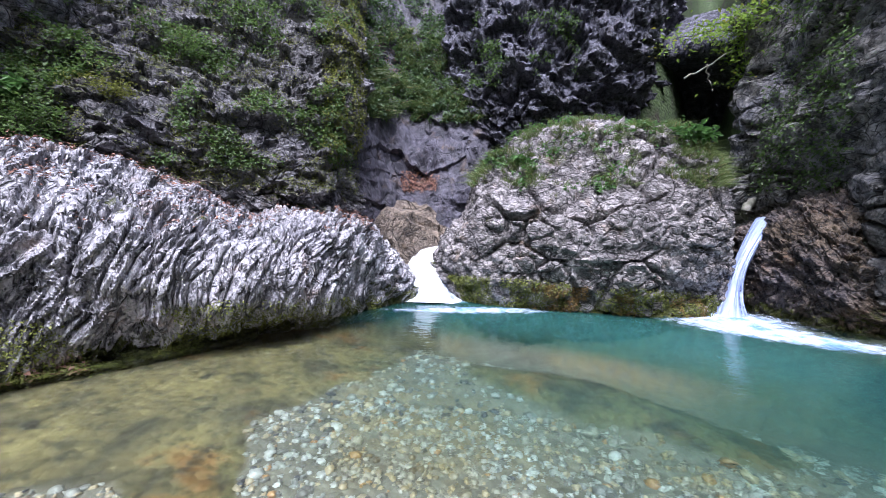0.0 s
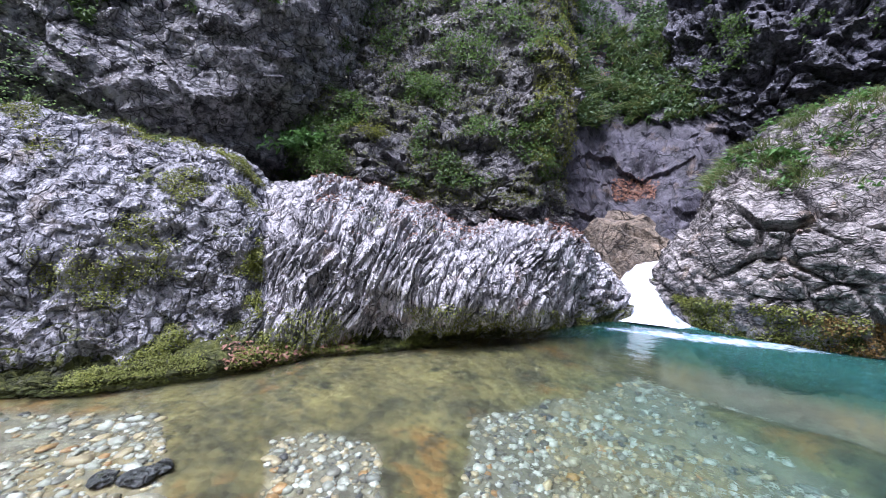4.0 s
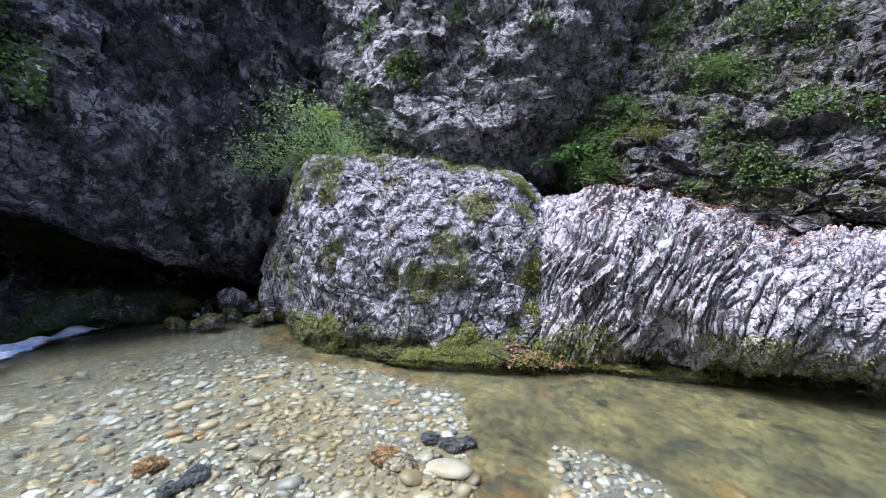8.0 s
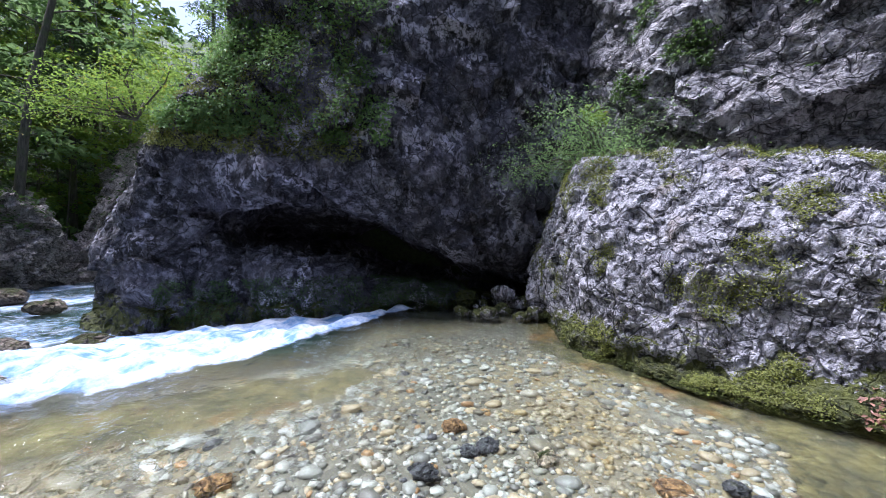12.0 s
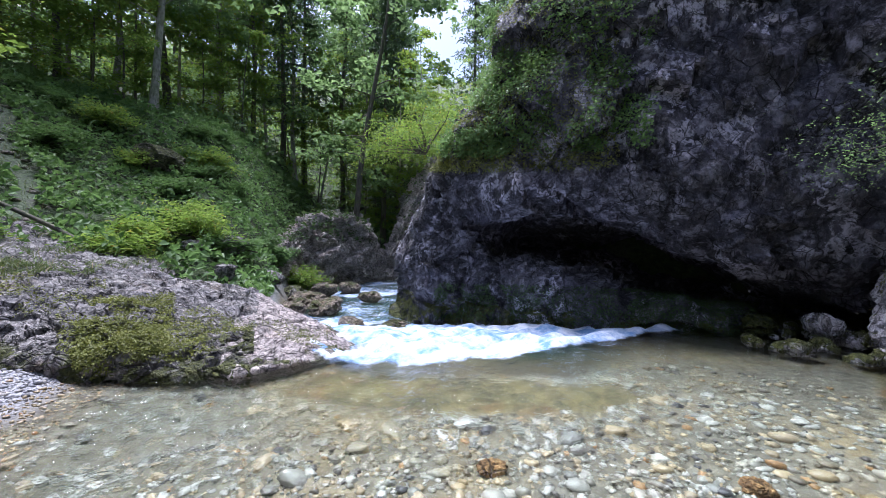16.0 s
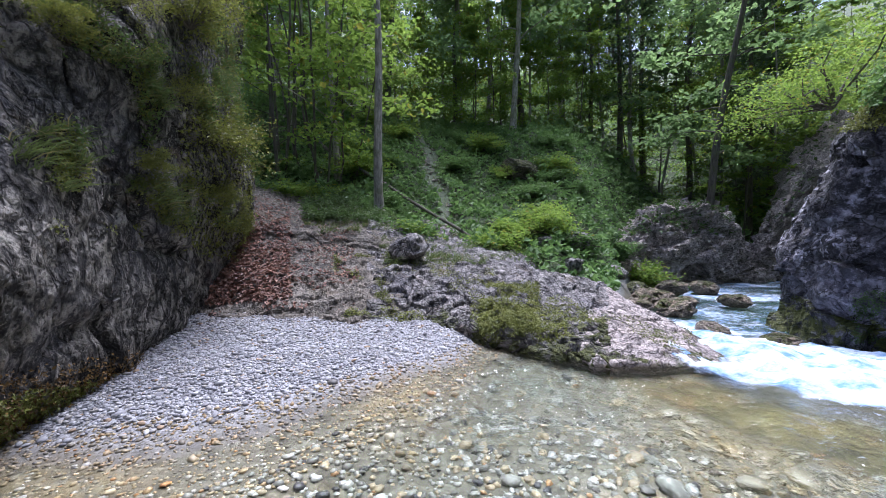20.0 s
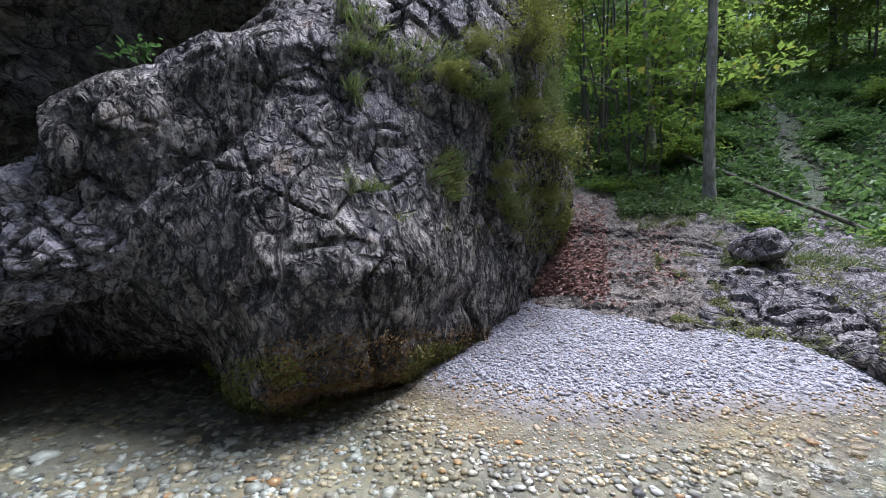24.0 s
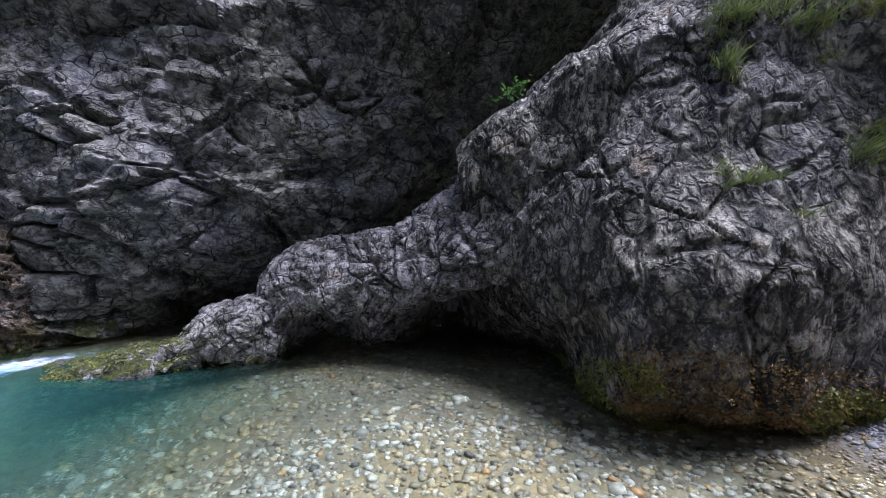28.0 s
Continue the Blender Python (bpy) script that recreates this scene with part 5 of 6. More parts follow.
def bark_material(name, dark, light):
    m, t, b = nodes_of(name)
    geo = t.nodes.new("ShaderNodeNewGeometry")
    tall = nd(t, "ShaderNodeMapping")
    tall.inputs["Scale"].default_value = (14, 14, 3)
    t.links.new(geo.outputs["Position"], tall.inputs["Vector"])
    run = noise_of(t, tall.outputs[0], 1.0, 6, 0.65)
    blot = noise_of(t, geo.outputs["Position"], 2.5, 4)
    col = mixed(t, ramped(t, run, 0.35, 0.65), dark, light)
    col = mixed(t, math2(t, "MULTIPLY", ramped(t, blot, 0.5, 0.6), 0.5), col, (0.10, 0.12, 0.05))
    t.links.new(col, b.inputs["Base Color"])
    b.inputs["Roughness"].default_value = 0.9
    bump = nd(t, "ShaderNodeBump", Strength=0.6, Distance=0.02)
    t.links.new(run, bump.inputs["Height"])
    t.links.new(bump.outputs[0], b.inputs["Normal"])
    return m


HERB = leaf_material("herb_leaves", (0.045, 0.09, 0.022), (0.13, 0.21, 0.05), 0.4)
# lighter copy of the herb leaves: light missing under trees is in the colour
LIT_HERB = leaf_material("lit_herb_leaves", (0.075, 0.155, 0.045), (0.21, 0.34, 0.10), 0.4)
SHADE_HERB = leaf_material("shade_herb_leaves", (0.03, 0.065, 0.02), (0.085, 0.15, 0.045))
MOSSY = leaf_material("moss_shoots", (0.085, 0.105, 0.018), (0.25, 0.27, 0.05), 0.25)
BROAD = leaf_material("broad_leaves", (0.05, 0.12, 0.03), (0.12, 0.24, 0.06))
BEECH = leaf_material("tree_leaves", (0.11, 0.20, 0.03), (0.28, 0.40, 0.07), 0.55, (0.30, 0.22, 0.03))
# paler blue-green leaves: the wood's hazy light is put into their colour
HAZE_LEAF = leaf_material("haze_tree_leaves", (0.11, 0.20, 0.075), (0.26, 0.38, 0.145), 0.55)
NEEDLE = leaf_material("spruce_needles", (0.045, 0.085, 0.045), (0.11, 0.17, 0.08), 0.35)
BLADE = leaf_material("grass_blades", (0.06, 0.10, 0.025), (0.18, 0.23, 0.07), 0.3, (0.34, 0.27, 0.13))
LITTER = leaf_material("dead_leaves", (0.13, 0.055, 0.04), (0.32, 0.17, 0.115), 0.1)
RUSTY = leaf_material("rusty_moss", (0.09, 0.052, 0.014), (0.24, 0.145, 0.035), 0.1)
BARK = bark_material("grey_bark", (0.17, 0.155, 0.13), (0.42, 0.39, 0.34))
DARK_BARK = bark_material("dark_bark", (0.05, 0.043, 0.036), (0.14, 0.12, 0.10))


def leaf_mesh(name, rng, places, normals, length, width, wild=0.6):
    """Small bent leaves that lie about across the given normals."""
    n = len(places)
    up = normals + wild * rng.normal(size=(n, 3))
    up /= np.linalg.norm(up, axis=1)[:, None]
    along = np.cross(up, rng.normal(size=(n, 3)))
    along /= np.linalg.norm(along, axis=1)[:, None] + 1e-9
    across = np.cross(up, along)
    ln = (length * rng.uniform(0.6, 1.3, n))[:, None]
    w = ln * width / length * rng.uniform(0.8, 1.2, n)[:, None]
    p = np.stack([places, places + along * ln * 0.45 + across * w * 0.5 + up * ln * 0.12, places + along * ln - up * ln * 0.15, places + along * ln * 0.45 - across * w * 0.5 + up * ln * 0.12], 1)
    return fast_mesh(bpy.data.meshes.new(name), p.reshape(-1, 3), np.arange(4 * n).reshape(n, 4), True)


def blade_mesh(name, rng, places, normals, length, width, droop=0.7):
    """Grass blades that grow up and out and bend over."""
    n = len(places)
    way = normals * 0.5 + np.array([0, 0, 0.8]) + 0.35 * rng.normal(size=(n, 3))
    way /= np.linalg.norm(way, axis=1)[:, None]
    side = np.cross(way, rng.normal(size=(n, 3)))
    side /= np.linalg.norm(side, axis=1)[:, None] + 1e-9
    ln = (length * rng.uniform(0.5, 1.3, n))[:, None]
    fall = (normals * np.array([1, 1, 0]) + 0.5 * rng.normal(size=(n, 3)) * np.array([1, 1, 0]) - np.array([0, 0, 0.55])) * ln * droop
    rows = []
    for k, w in ((0, 1.0), (0.45, 0.8), (0.8, 0.5), (1.0, 0.08)):
        c = places + way * ln * k + fall * k * k
        rows += [c - side * width * w / 2, c + side * width * w / 2]
    p = np.stack(rows, 1)
    q = np.array([[0, 1, 3, 2], [2, 3, 5, 4], [4, 5, 7, 6]])
    return fast_mesh(bpy.data.meshes.new(name), p.reshape(-1, 3), (q[None] + 8 * np.arange(n)[:, None, None]).reshape(-1, 4), True)


def on_rock(rng, name, count, az, rise, facing=-1.0, clump=0.0, scale=1.2):
    """Places and normals on a rock's skin between two bearings and two angles of height, in clumps."""
    p, n = SKINS[name]
    a, d = polar(p[:, 0], p[:, 1])
    e = np.degrees(np.arctan2(p[:, 2] - EYE, d))
    a0, a1 = az
    ok = ((a - a0) % 360 <= (a1 - a0) % 360) & (e > rise[0]) & (e < rise[1]) & (n[:, 2] > facing)
    if clump:
        ok &= fbm(p * scale + 40, 3) > clump
    ids = np.flatnonzero(ok)
    if not len(ids):
        ids = np.array([0])
    ids = rng.choice(ids, count)
    jit = rng.normal(0, 0.02, (count, 3))
    return p[ids] + jit, n[ids]


def herbs(name, rock, count, az, rise, material, length, width, label, category="herbs", facing=-1.0, clump=0.0, lift=0.06, wild=0.6, scale=1.2):
    p, n = on_rock(rng, rock, count, az, rise, facing, clump, scale)
    p = p + n * np.abs(rng.normal(0, lift, (count, 1))) + np.array([0, 0, 1]) * np.abs(rng.normal(0, lift * 0.6, (count, 1)))
    return stuff(name, leaf_mesh(name, rng, p, n + np.array([0, 0, 0.7]), length, width, wild), material, label, category)


def grass(name, rock, count, az, rise, length, label, facing=-1.0, clump=0.0, droop=0.7, scale=1.2, width=0.011):
    p, n = on_rock(rng, rock, max(6, count // 14), az, rise, facing, clump, scale)
    k = rng.randint(0, len(p), count)
    q = p[k] + rng.normal(0, 0.04, (count, 3)) * np.array([1, 1, 0.4])
    return stuff(name, blade_mesh(name, rng, q, n[k], length, width, droop), BLADE, label, "grass")


herbs("crag_herbs", "mossy_crag", 21000, (13, 50), (5, 36), HERB, 0.075, 0.045, "low green herbs and moss cushions on the crag", facing=-0.2, clump=0.02, lift=0.08, scale=0.9)
herbs("crag_moss", "mossy_crag", 40000, (12, 52), (3, 36), MOSSY, 0.03, 0.018, "yellow-green moss shoots on the crag", "moss", clump=-0.18, lift=0.025, scale=0.9)
herbs("crag_ridge_moss", "mossy_crag", 9000, (11.5, 16.5), (8, 34), MOSSY, 0.06, 0.03, "bright yellow-green moss along the crag's edge", "moss", lift=0.06)
herbs("gully_herbs", "gully_rock", 17000, (352, 15), (13.0, 34), SHADE_HERB, 0.12, 0.075, "green herbs hanging over the gully's brink", lift=0.12, clump=-0.1)
grass("gully_grass", "gully_rock", 5000, (353, 13), (13.0, 24), 0.30, "long drooping grass over the gully's brink", droop=0.9, clump=-0.05, width=0.02)
herbs("gully_litter", "gully_rock", 1100, (1.0, 6.2), (3.6, 6.4), LITTER, 0.07, 0.045, "rust-brown dead leaves in a rock pocket", "leaf litter", facing=0.1, clump=-0.15, lift=0.012, wild=0.25, scale=1.4)
herbs("brink_litter", "gully_rock", 600, (4, 12), (17, 22), LITTER, 0.07, 0.045, "rust-brown dead leaves among the grass", "leaf litter", lift=0.02)
herbs("wall_herbs", "wall_rock", 1800, (343, 357), (17, 26), HERB, 0.08, 0.05, "sparse herbs on the cleft wall", clump=0.12)
grass("boulder_grass", "boulder", 12000, (326, 357), (4.5, 14), 0.20, "mixed green and straw grass on the boulder's top", facing=0.3, clump=-0.16)
herbs("boulder_herbs", "boulder", 2600, (329, 356), (4, 14), BROAD, 0.085, 0.06, "broad green herb leaves on the boulder's top", facing=0.4, clump=0.08, lift=0.06)
grass("outcrop_grass", "mossy_grey_block", 700, (60, 86), (8, 13), 0.12, "small grass tufts on the outcrop", facing=0.5, clump=0.1)
herbs("outcrop_moss", "mossy_grey_block", 30000, (52, 90), (-16, 12), MOSSY, 0.03, 0.018, "dark olive moss in the outcrop's hollows", "moss", clump=0.14, lift=0.014, scale=1.5)
herbs("outcrop_litter", "pale_rock_outcrop", 2800, (9, 46), (-2, 7), LITTER, 0.055, 0.035, "brown dead leaves lying on the outcrop's ledge", "leaf litter", facing=0.72, clump=-0.08, lift=0.01, wild=0.25)
herbs("ledge_moss", "moss_ledge", 14000, (30, 75), (-20, -5), MOSSY, 0.024, 0.015, "soft yellow-green moss over the ledge", "moss", facing=0.1, lift=0.006, clump=-0.02)
herbs("ledge_litter", "moss_ledge", 900, (40, 56), (-20, -5), LITTER, 0.06, 0.04, "orange-brown dead leaves on the low ledge", "leaf litter", facing=0.3, lift=0.008, wild=0.2)
herbs("foot_moss", "boulder", 14000, (326, 359), (-13, -8.0), MOSSY, 0.035, 0.024, "moss along the boulder's wet foot", "moss", lift=0.015, clump=-0.12)
herbs("foot_rust", "boulder", 6000, (327, 350), (-12.5, -8.5), RUSTY, 0.03, 0.02, "orange-brown moss band above the boulder's waterline", "moss", lift=0.012, clump=0.05, scale=1.7)
herbs("cliff_herbs", "dark_cliff", 19000, (108, 140), (12, 36), LIT_HERB, 0.075, 0.05, "herbs and moss hanging from the cliff's top", clump=-0.02, lift=0.10)
herbs("cliff_moss", "dark_cliff", 22000, (112, 141), (10, 34), MOSSY, 0.05, 0.03, "moss on the cliff's upper edge", "moss", clump=0.0, lift=0.04)
herbs("cliff_foot_moss", "dark_cliff", 22000, (97, 136), (-10.5, -5.5), SHADE_HERB, 0.035, 0.022, "dark green moss on the cliff's wet foot", "moss", clump=-0.3, lift=0.015)
herbs("upper_herbs", "grey_cliff", 2600, (42, 78), (17, 32), HERB, 0.07, 0.045, "small herbs in cracks of the grey cliff", clump=0.22)
herbs("side_moss", "gravel_side_boulder", 20000, (206, 223), (1, 34), MOSSY, 0.032, 0.02, "olive and rusty moss on the tall boulder's side", "moss", clump=0.1, lift=0.04)
herbs("edge_moss", "gravel_side_boulder", 5000, (206, 213), (-2, 34), MOSSY, 0.05, 0.03, "thick moss curtain on the tall boulder's edge", "moss", clump=0.0, lift=0.06)
herbs("side_herbs", "gravel_side_boulder", 7000, (206, 222), (9, 34), HERB, 0.042, 0.024, "herbs hanging on the tall boulder's side", clump=0.04, lift=0.09)
grass("side_grass", "gravel_side_boulder", 4800, (208, 236), (2, 30), 0.15, "dry grass tufts hanging on the tall boulder", clump=0.08, droop=0.6)
herbs("side_foot_rust", "gravel_side_boulder", 11000, (213, 246), (-24, -12), RUSTY, 0.035, 0.02, "rusty orange moss under the tall boulder's edge", "moss", clump=0.0, lift=0.02)
herbs("side_foot_moss", "gravel_side_boulder", 8000, (214, 256), (-24, -14), MOSSY, 0.04, 0.022, "rusty moss on the tall boulder's foot", "moss", clump=0.05, lift=0.02)
herbs("bank_moss", "bank_rock", 9000, (158, 190), (-14, 2), MOSSY, 0.035, 0.022, "yellow-green moss patches on the bank rock", "moss", clump=0.2, lift=0.015, scale=0.8)
herbs("moss_carpet", "bank_rock", 12000, (168, 176), (-13, -6), MOSSY, 0.035, 0.022, "olive moss carpet draped over the bank rock", "moss", clump=-0.12, lift=0.015)
herbs("earth_moss", "earth_bank", 4000, (184, 196), (-10, -2), MOSSY, 0.035, 0.022, "small moss patches on the earthy bank", "moss", clump=0.2, lift=0.015)
herbs("ledge_tip_moss", "ledge_rock", 1500, (150, 164), (-15, -10), MOSSY, 0.03, 0.02, "moss along the ledge's wet edge", "moss", clump=0.05, lift=0.012)
herbs("bank_litter", "earth_bank", 4600, (201.5, 211), (-7.5, 5.5), LITTER, 0.085, 0.055, "red-brown dead leaves drifted beside the boulder", "leaf litter", facing=0.3, lift=0.015, wild=0.3, clump=-0.3)
herbs("stray_litter", "earth_bank", 1500, (193, 211), (-9, 6), LITTER, 0.08, 0.05, "scattered brown dead leaves on the earthy bank", "leaf litter", facing=0.3, lift=0.015, wild=0.3, clump=-0.05)
grass("bank_grass", "bank_rock", 4000, (166, 190), (-3.5, 4), 0.2, "short green grass along the bank's edge", facing=0.6, clump=-0.1)
grass("bank_grass", "earth_bank", 2500, (184, 200), (1, 5), 0.2, "short green grass above the earthy bank", facing=0.5, clump=-0.1)
herbs("cave_vines", "overhanging_cliff", 2600, (316, 323), (4, 26), HERB, 0.08, 0.05, "green creepers down the cleft's side", clump=0.0, lift=0.1)

herbs("far_bank_herbs", "far_bank_rock", 1100, (132, 158), (0, 14), HERB, 0.2, 0.13, "herbs over the far rock bank", facing=0.55, clump=-0.1, lift=0.15)

herbs("bank_top_herbs", "earth_bank", 8000, (184, 200), (2.5, 9), HERB, 0.085, 0.055, "green herbs and ferns on top of the bank", facing=0.4, clump=-0.02, lift=0.1, scale=0.7)

herbs("outcrop_foot_moss", "pale_rock_outcrop", 9000, (4, 52), (-19, -11), MOSSY, 0.03, 0.02, "dark green moss along the outcrop's wet foot", "moss", clump=-0.05, lift=0.014)
herbs("wall_foot_moss", "rock_arm", 2500, (292, 312), (-16, -9), MOSSY, 0.03, 0.02, "bright moss on the rock arm's tip", "moss", facing=0.2, lift=0.012)

# herb layer of the wooded slope
x, y = spread(rng, 80000, (141, 213), (10.2, 36))
z = bed_height(x, y)
a, d = polar(x, y)
p = np.stack([x, y, z], -1)
keep = (z > 0.22) & (fbm(p * 0.35 + 8, 3) > -0.5) & ~((np.abs(a - 179.8 - (d - 12) * 0.4 + 0.5 * np.sin(d * 1.3)) < 0.9) & (d < 26))
mound = np.clip(billow(p[keep] * 0.75 + 2, 3, 0.6) + 0.3, 0.02, 1.6) * 1.15
p = p[keep] + np.array([0, 0, 1]) * (mound * np.sqrt(rng.uniform(0.1, 1, keep.sum())) + 0.05)[:, None]
stuff("slope_herbs", leaf_mesh("slope_herbs", rng, p, np.array([[0, 0, 1.0]]) + 0 * p, 0.2, 0.14, 0.8), LIT_HERB, "lush green herbs covering the wooded slope", "herbs")
x, y = spread(rng, 5000, (160, 208), (9.5, 22))
p = np.stack([x, y, bed_height(x, y)], -1)
stuff("slope_grass", blade_mesh("slope_grass", rng, p, np.array([[0, 0, 1.0]]) + 0 * p, 0.34, 0.013), BLADE, "tall grass among the herbs of the slope", "grass")


def tube(path, radii, sides=8):
    """Vertices and quads of a tapered tube."""
    path = np.asarray(path, float)
    t = np.gradient(path, axis=0)
    t /= np.linalg.norm(t, axis=1)[:, None] + 1e-9
    ref = np.where(np.abs(t[:, 2:3]) > 0.9, np.array([[1.0, 0, 0]]), np.array([[0, 0, 1.0]]))
    u = np.cross(t, ref)
    u /= np.linalg.norm(u, axis=1)[:, None] + 1e-9
    w = np.cross(t, u)
    a = np.linspace(0, 2 * math.pi, sides, endpoint=False)
    p = path[:, None] + np.asarray(radii)[:, None, None] * (np.cos(a)[None, :, None] * u[:, None] + np.sin(a)[None, :, None] * w[:, None])
    k, i, j = len(path), np.arange(len(path) - 1)[:, None], np.arange(sides)[None]
    q = np.stack([i * sides + j, i * sides + (j + 1) % sides, (i + 1) * sides + (j + 1) % sides, (i + 1) * sides + j], -1)
    return p.reshape(-1, 3), q.reshape(-1, 4)


def joined(name, pieces):
    v, f, base = [], [], 0
    for p, q in pieces:
        v.append(p)
        f.append(q + base)
        base += len(p)
    return fast_mesh(bpy.data.meshes.new(name), np.concatenate(v), np.concatenate(f))


def part(name, me, material, parent, label=""):
    ob = new(name, me)
    ob.data.materials.append(material)
    ob.parent = parent
    return tagged(ob, label)


def leafy_tree(r, height, girth, bare, limbs, reach, leaves, leaf, material, bark, label, lean=0.03):
    """A slender broad-leaved tree: one bent stem, limbs in layers, flat sprays of leaves."""
    root = tagged(new("tree"), label, "tree", "trees of the wooded slope")
    h = np.linspace(-0.4, height, 14)
    bend = lean * r.normal(size=2)
    stem = np.stack([bend[0] * h + 0.12 * np.sin(h * 0.5 + r.rand() * 6), bend[1] * h + 0.12 * np.sin(h * 0.4 + r.rand() * 6), h], -1)
    rad = girth * (1 - 0.85 * np.clip(h / height, 0, 1)) * (1 + 0.5 * np.exp(-np.clip(h, 0, 9) * 3))
    wood, sprays = [tube(stem, rad, 10)], []
    for k in range(limbs):
        f = bare + (1 - bare) * (k + r.rand()) / limbs
        o = np.array([np.interp(f * height, h, stem[:, i]) for i in range(3)])
        a, ln = r.uniform(0, 6.283), reach * (1.15 - 0.75 * f) * r.uniform(0.7, 1.2)
        s = np.linspace(0, 1, 7)[:, None]
        limb = o + s * ln * np.array([math.cos(a), math.sin(a), 0.35]) + np.array([0, 0, -0.35 * ln]) * s * s + 0.07 * ln * r.normal(size=(7, 3)) * s
        wood.append(tube(limb, girth * 0.28 * (1 - 0.9 * s[:, 0]) * (1.1 - f), 5))
        m = leaves // limbs
        u = np.sqrt(r.uniform(0.06, 1, m))
        c = np.stack([np.interp(u, s[:, 0], limb[:, i]) for i in range(3)], -1)
        side = np.array([-math.sin(a), math.cos(a), 0])
        c += side * r.normal(0, 0.24 * ln * 0.6, (m, 1)) * (0.35 + u[:, None] * 0.8) + r.normal(0, 0.09 * ln * 0.5, (m, 3)) * np.array([1, 1, 0.7])
        sprays.append(c)
    part("trunk", joined("trunk", wood), bark, root, "slender trunk with thin limbs")
    c = np.concatenate(sprays)
    part("crown", leaf_mesh("crown", r, c, np.array([[0, 0, 1.0]]) + 0 * c, leaf, leaf * 0.62, 0.45), material, root, "layered leaf sprays")
    return root


def spruce(r, height, girth, label):
    root = tagged(new("spruce"), label, "tree", "trees of the wooded slope")
    h = np.linspace(-0.5, height, 10)
    wood, c, up = [tube(np.stack([0.1 * np.sin(h * 0.3), 0 * h, h], -1), girth * (1.05 - np.clip(h / height, 0, 1)), 9)], [], []
    for k in range(58):
        f = 0.2 + 0.8 * k / 58
        a, ln = k * 2.4 + r.rand(), height * 0.17 * (1.05 - f) * r.uniform(0.7, 1.2) + 0.2
        s = np.linspace(0, 1, 5)[:, None]
        bough = np.array([0, 0, f * height]) + s * ln * np.array([math.cos(a), math.sin(a), 0.1]) - np.array([0, 0, 0.35 * ln]) * s * s
        wood.append(tube(bough, 0.03 * (1 - 0.8 * s[:, 0]), 4))
        m = 42
        u = r.uniform(0.1, 1, m)
        q = np.stack([np.interp(u, s[:, 0], bough[:, i]) for i in range(3)], -1)
        q += np.array([-math.sin(a), math.cos(a), 0]) * r.normal(0, 0.16 * ln, (m, 1)) - np.array([0, 0, 1]) * np.abs(r.normal(0, 0.14, (m, 1)))
        c.append(q)
    part("trunk", joined("trunk", wood), DARK_BARK, root, "straight dark trunk")
    c = np.concatenate(c)
    part("crown", leaf_mesh("crown", r, c, np.array([[0, 0, 1.0]]) + 0 * c, 0.55, 0.13, 0.5), NEEDLE, root, "drooping dark boughs")
    return root


def ground_at(az, d):
    q = at(az, d)
    q.z = float(bed_height(np.array([q.x]), np.array([q.y]))[0])
    return q


trng = np.random.RandomState(5)
near = leafy_tree(trng, 17, 0.15, 0.34, 24, 4.2, 3400, 0.15, BEECH, BARK, "slender grey-barked tree standing on the bank", 0.012)
near.matrix_basis = pose(*ground_at(189.3, 13.0), 0, 2, 30)
kinds = [
    leafy_tree(trng, 14, 0.11, 0.10, 24, 4.2, 3200, 0.25, BEECH, BARK, "young broad-leaved tree with light green leaves"),
    leafy_tree(trng, 20, 0.17, 0.2, 26, 4.8, 3200, 0.34, HAZE_LEAF, BARK, "tall shaded broad-leaved tree"),
    leafy_tree(trng, 10, 0.08, 0.06, 22, 3.8, 3000, 0.24, BEECH, DARK_BARK, "small leaning broad-leaved tree", 0.08),
    leafy_tree(trng, 22, 0.2, 0.3, 26, 5.0, 3200, 0.36, HAZE_LEAF, DARK_BARK, "tall dark-barked broad-leaved tree"),
    spruce(trng, 24, 0.24, "tall dark spruce with drooping boughs"),
    spruce(trng, 19, 0.2, "younger dark spruce on the slope"),
]
spots = [(196, 16.5, 0), (203, 15, 2), (201, 21, 0), (208, 19, 1), (193.5, 22, 2), (173.5, 26, 2), (176.3, 27, 2), (170.8, 25.5, 1), (162, 31, 2), (148.6, 24.5, 3), (157, 36, 4), (144.5, 34, 2), (141, 30, 0), (143.5, 31, 4), (141.5, 36, 5), (144.8, 44, 5), (138.5, 33, 0), (142.5, 52, 4)]
first = {}
for k in range(44):
    spots.append((141 + 72 * (k + trng.rand()) / 44, 27 + 14 * trng.rand(), [0, 2, 1, 2, 0, 3][k % 6]))
for k in range(66):
    spots.append((140 + 74 * ((k * 0.618) % 1), trng.uniform(36, 85), [1, 3, 4, 5, 4, 0][k % 6]))
for k in range(14):
    az = 123 + 17 * (k + trng.rand()) / 14
    spots.append((az, 34 + 3.1 * ((k * 5) % 14), 2 if az > 132 else [4, 1, 5, 3, 4, 0][k % 6]))
for az, d, k in spots:
    if 141 <= az < 160 and d < 28 and k != 3 and k != 0:
        d += 12
    turn = pose(*ground_at(az, d), trng.normal(0, 1.5), trng.normal(0, 1.5), trng.uniform(0, 360)) @ Matrix.Scale(trng.uniform(0.85, 1.2), 4)
    if k in first:
        copy_thing(kinds[k], turn)
    else:
        first[k] = True
        kinds[k].matrix_basis = turn


# saplings and low boughs that fill the wood behind the first trees
x, y = spread(rng, 30000, (124, 214), (27, 80))
p = np.stack([x, y, bed_height(x, y)], -1)
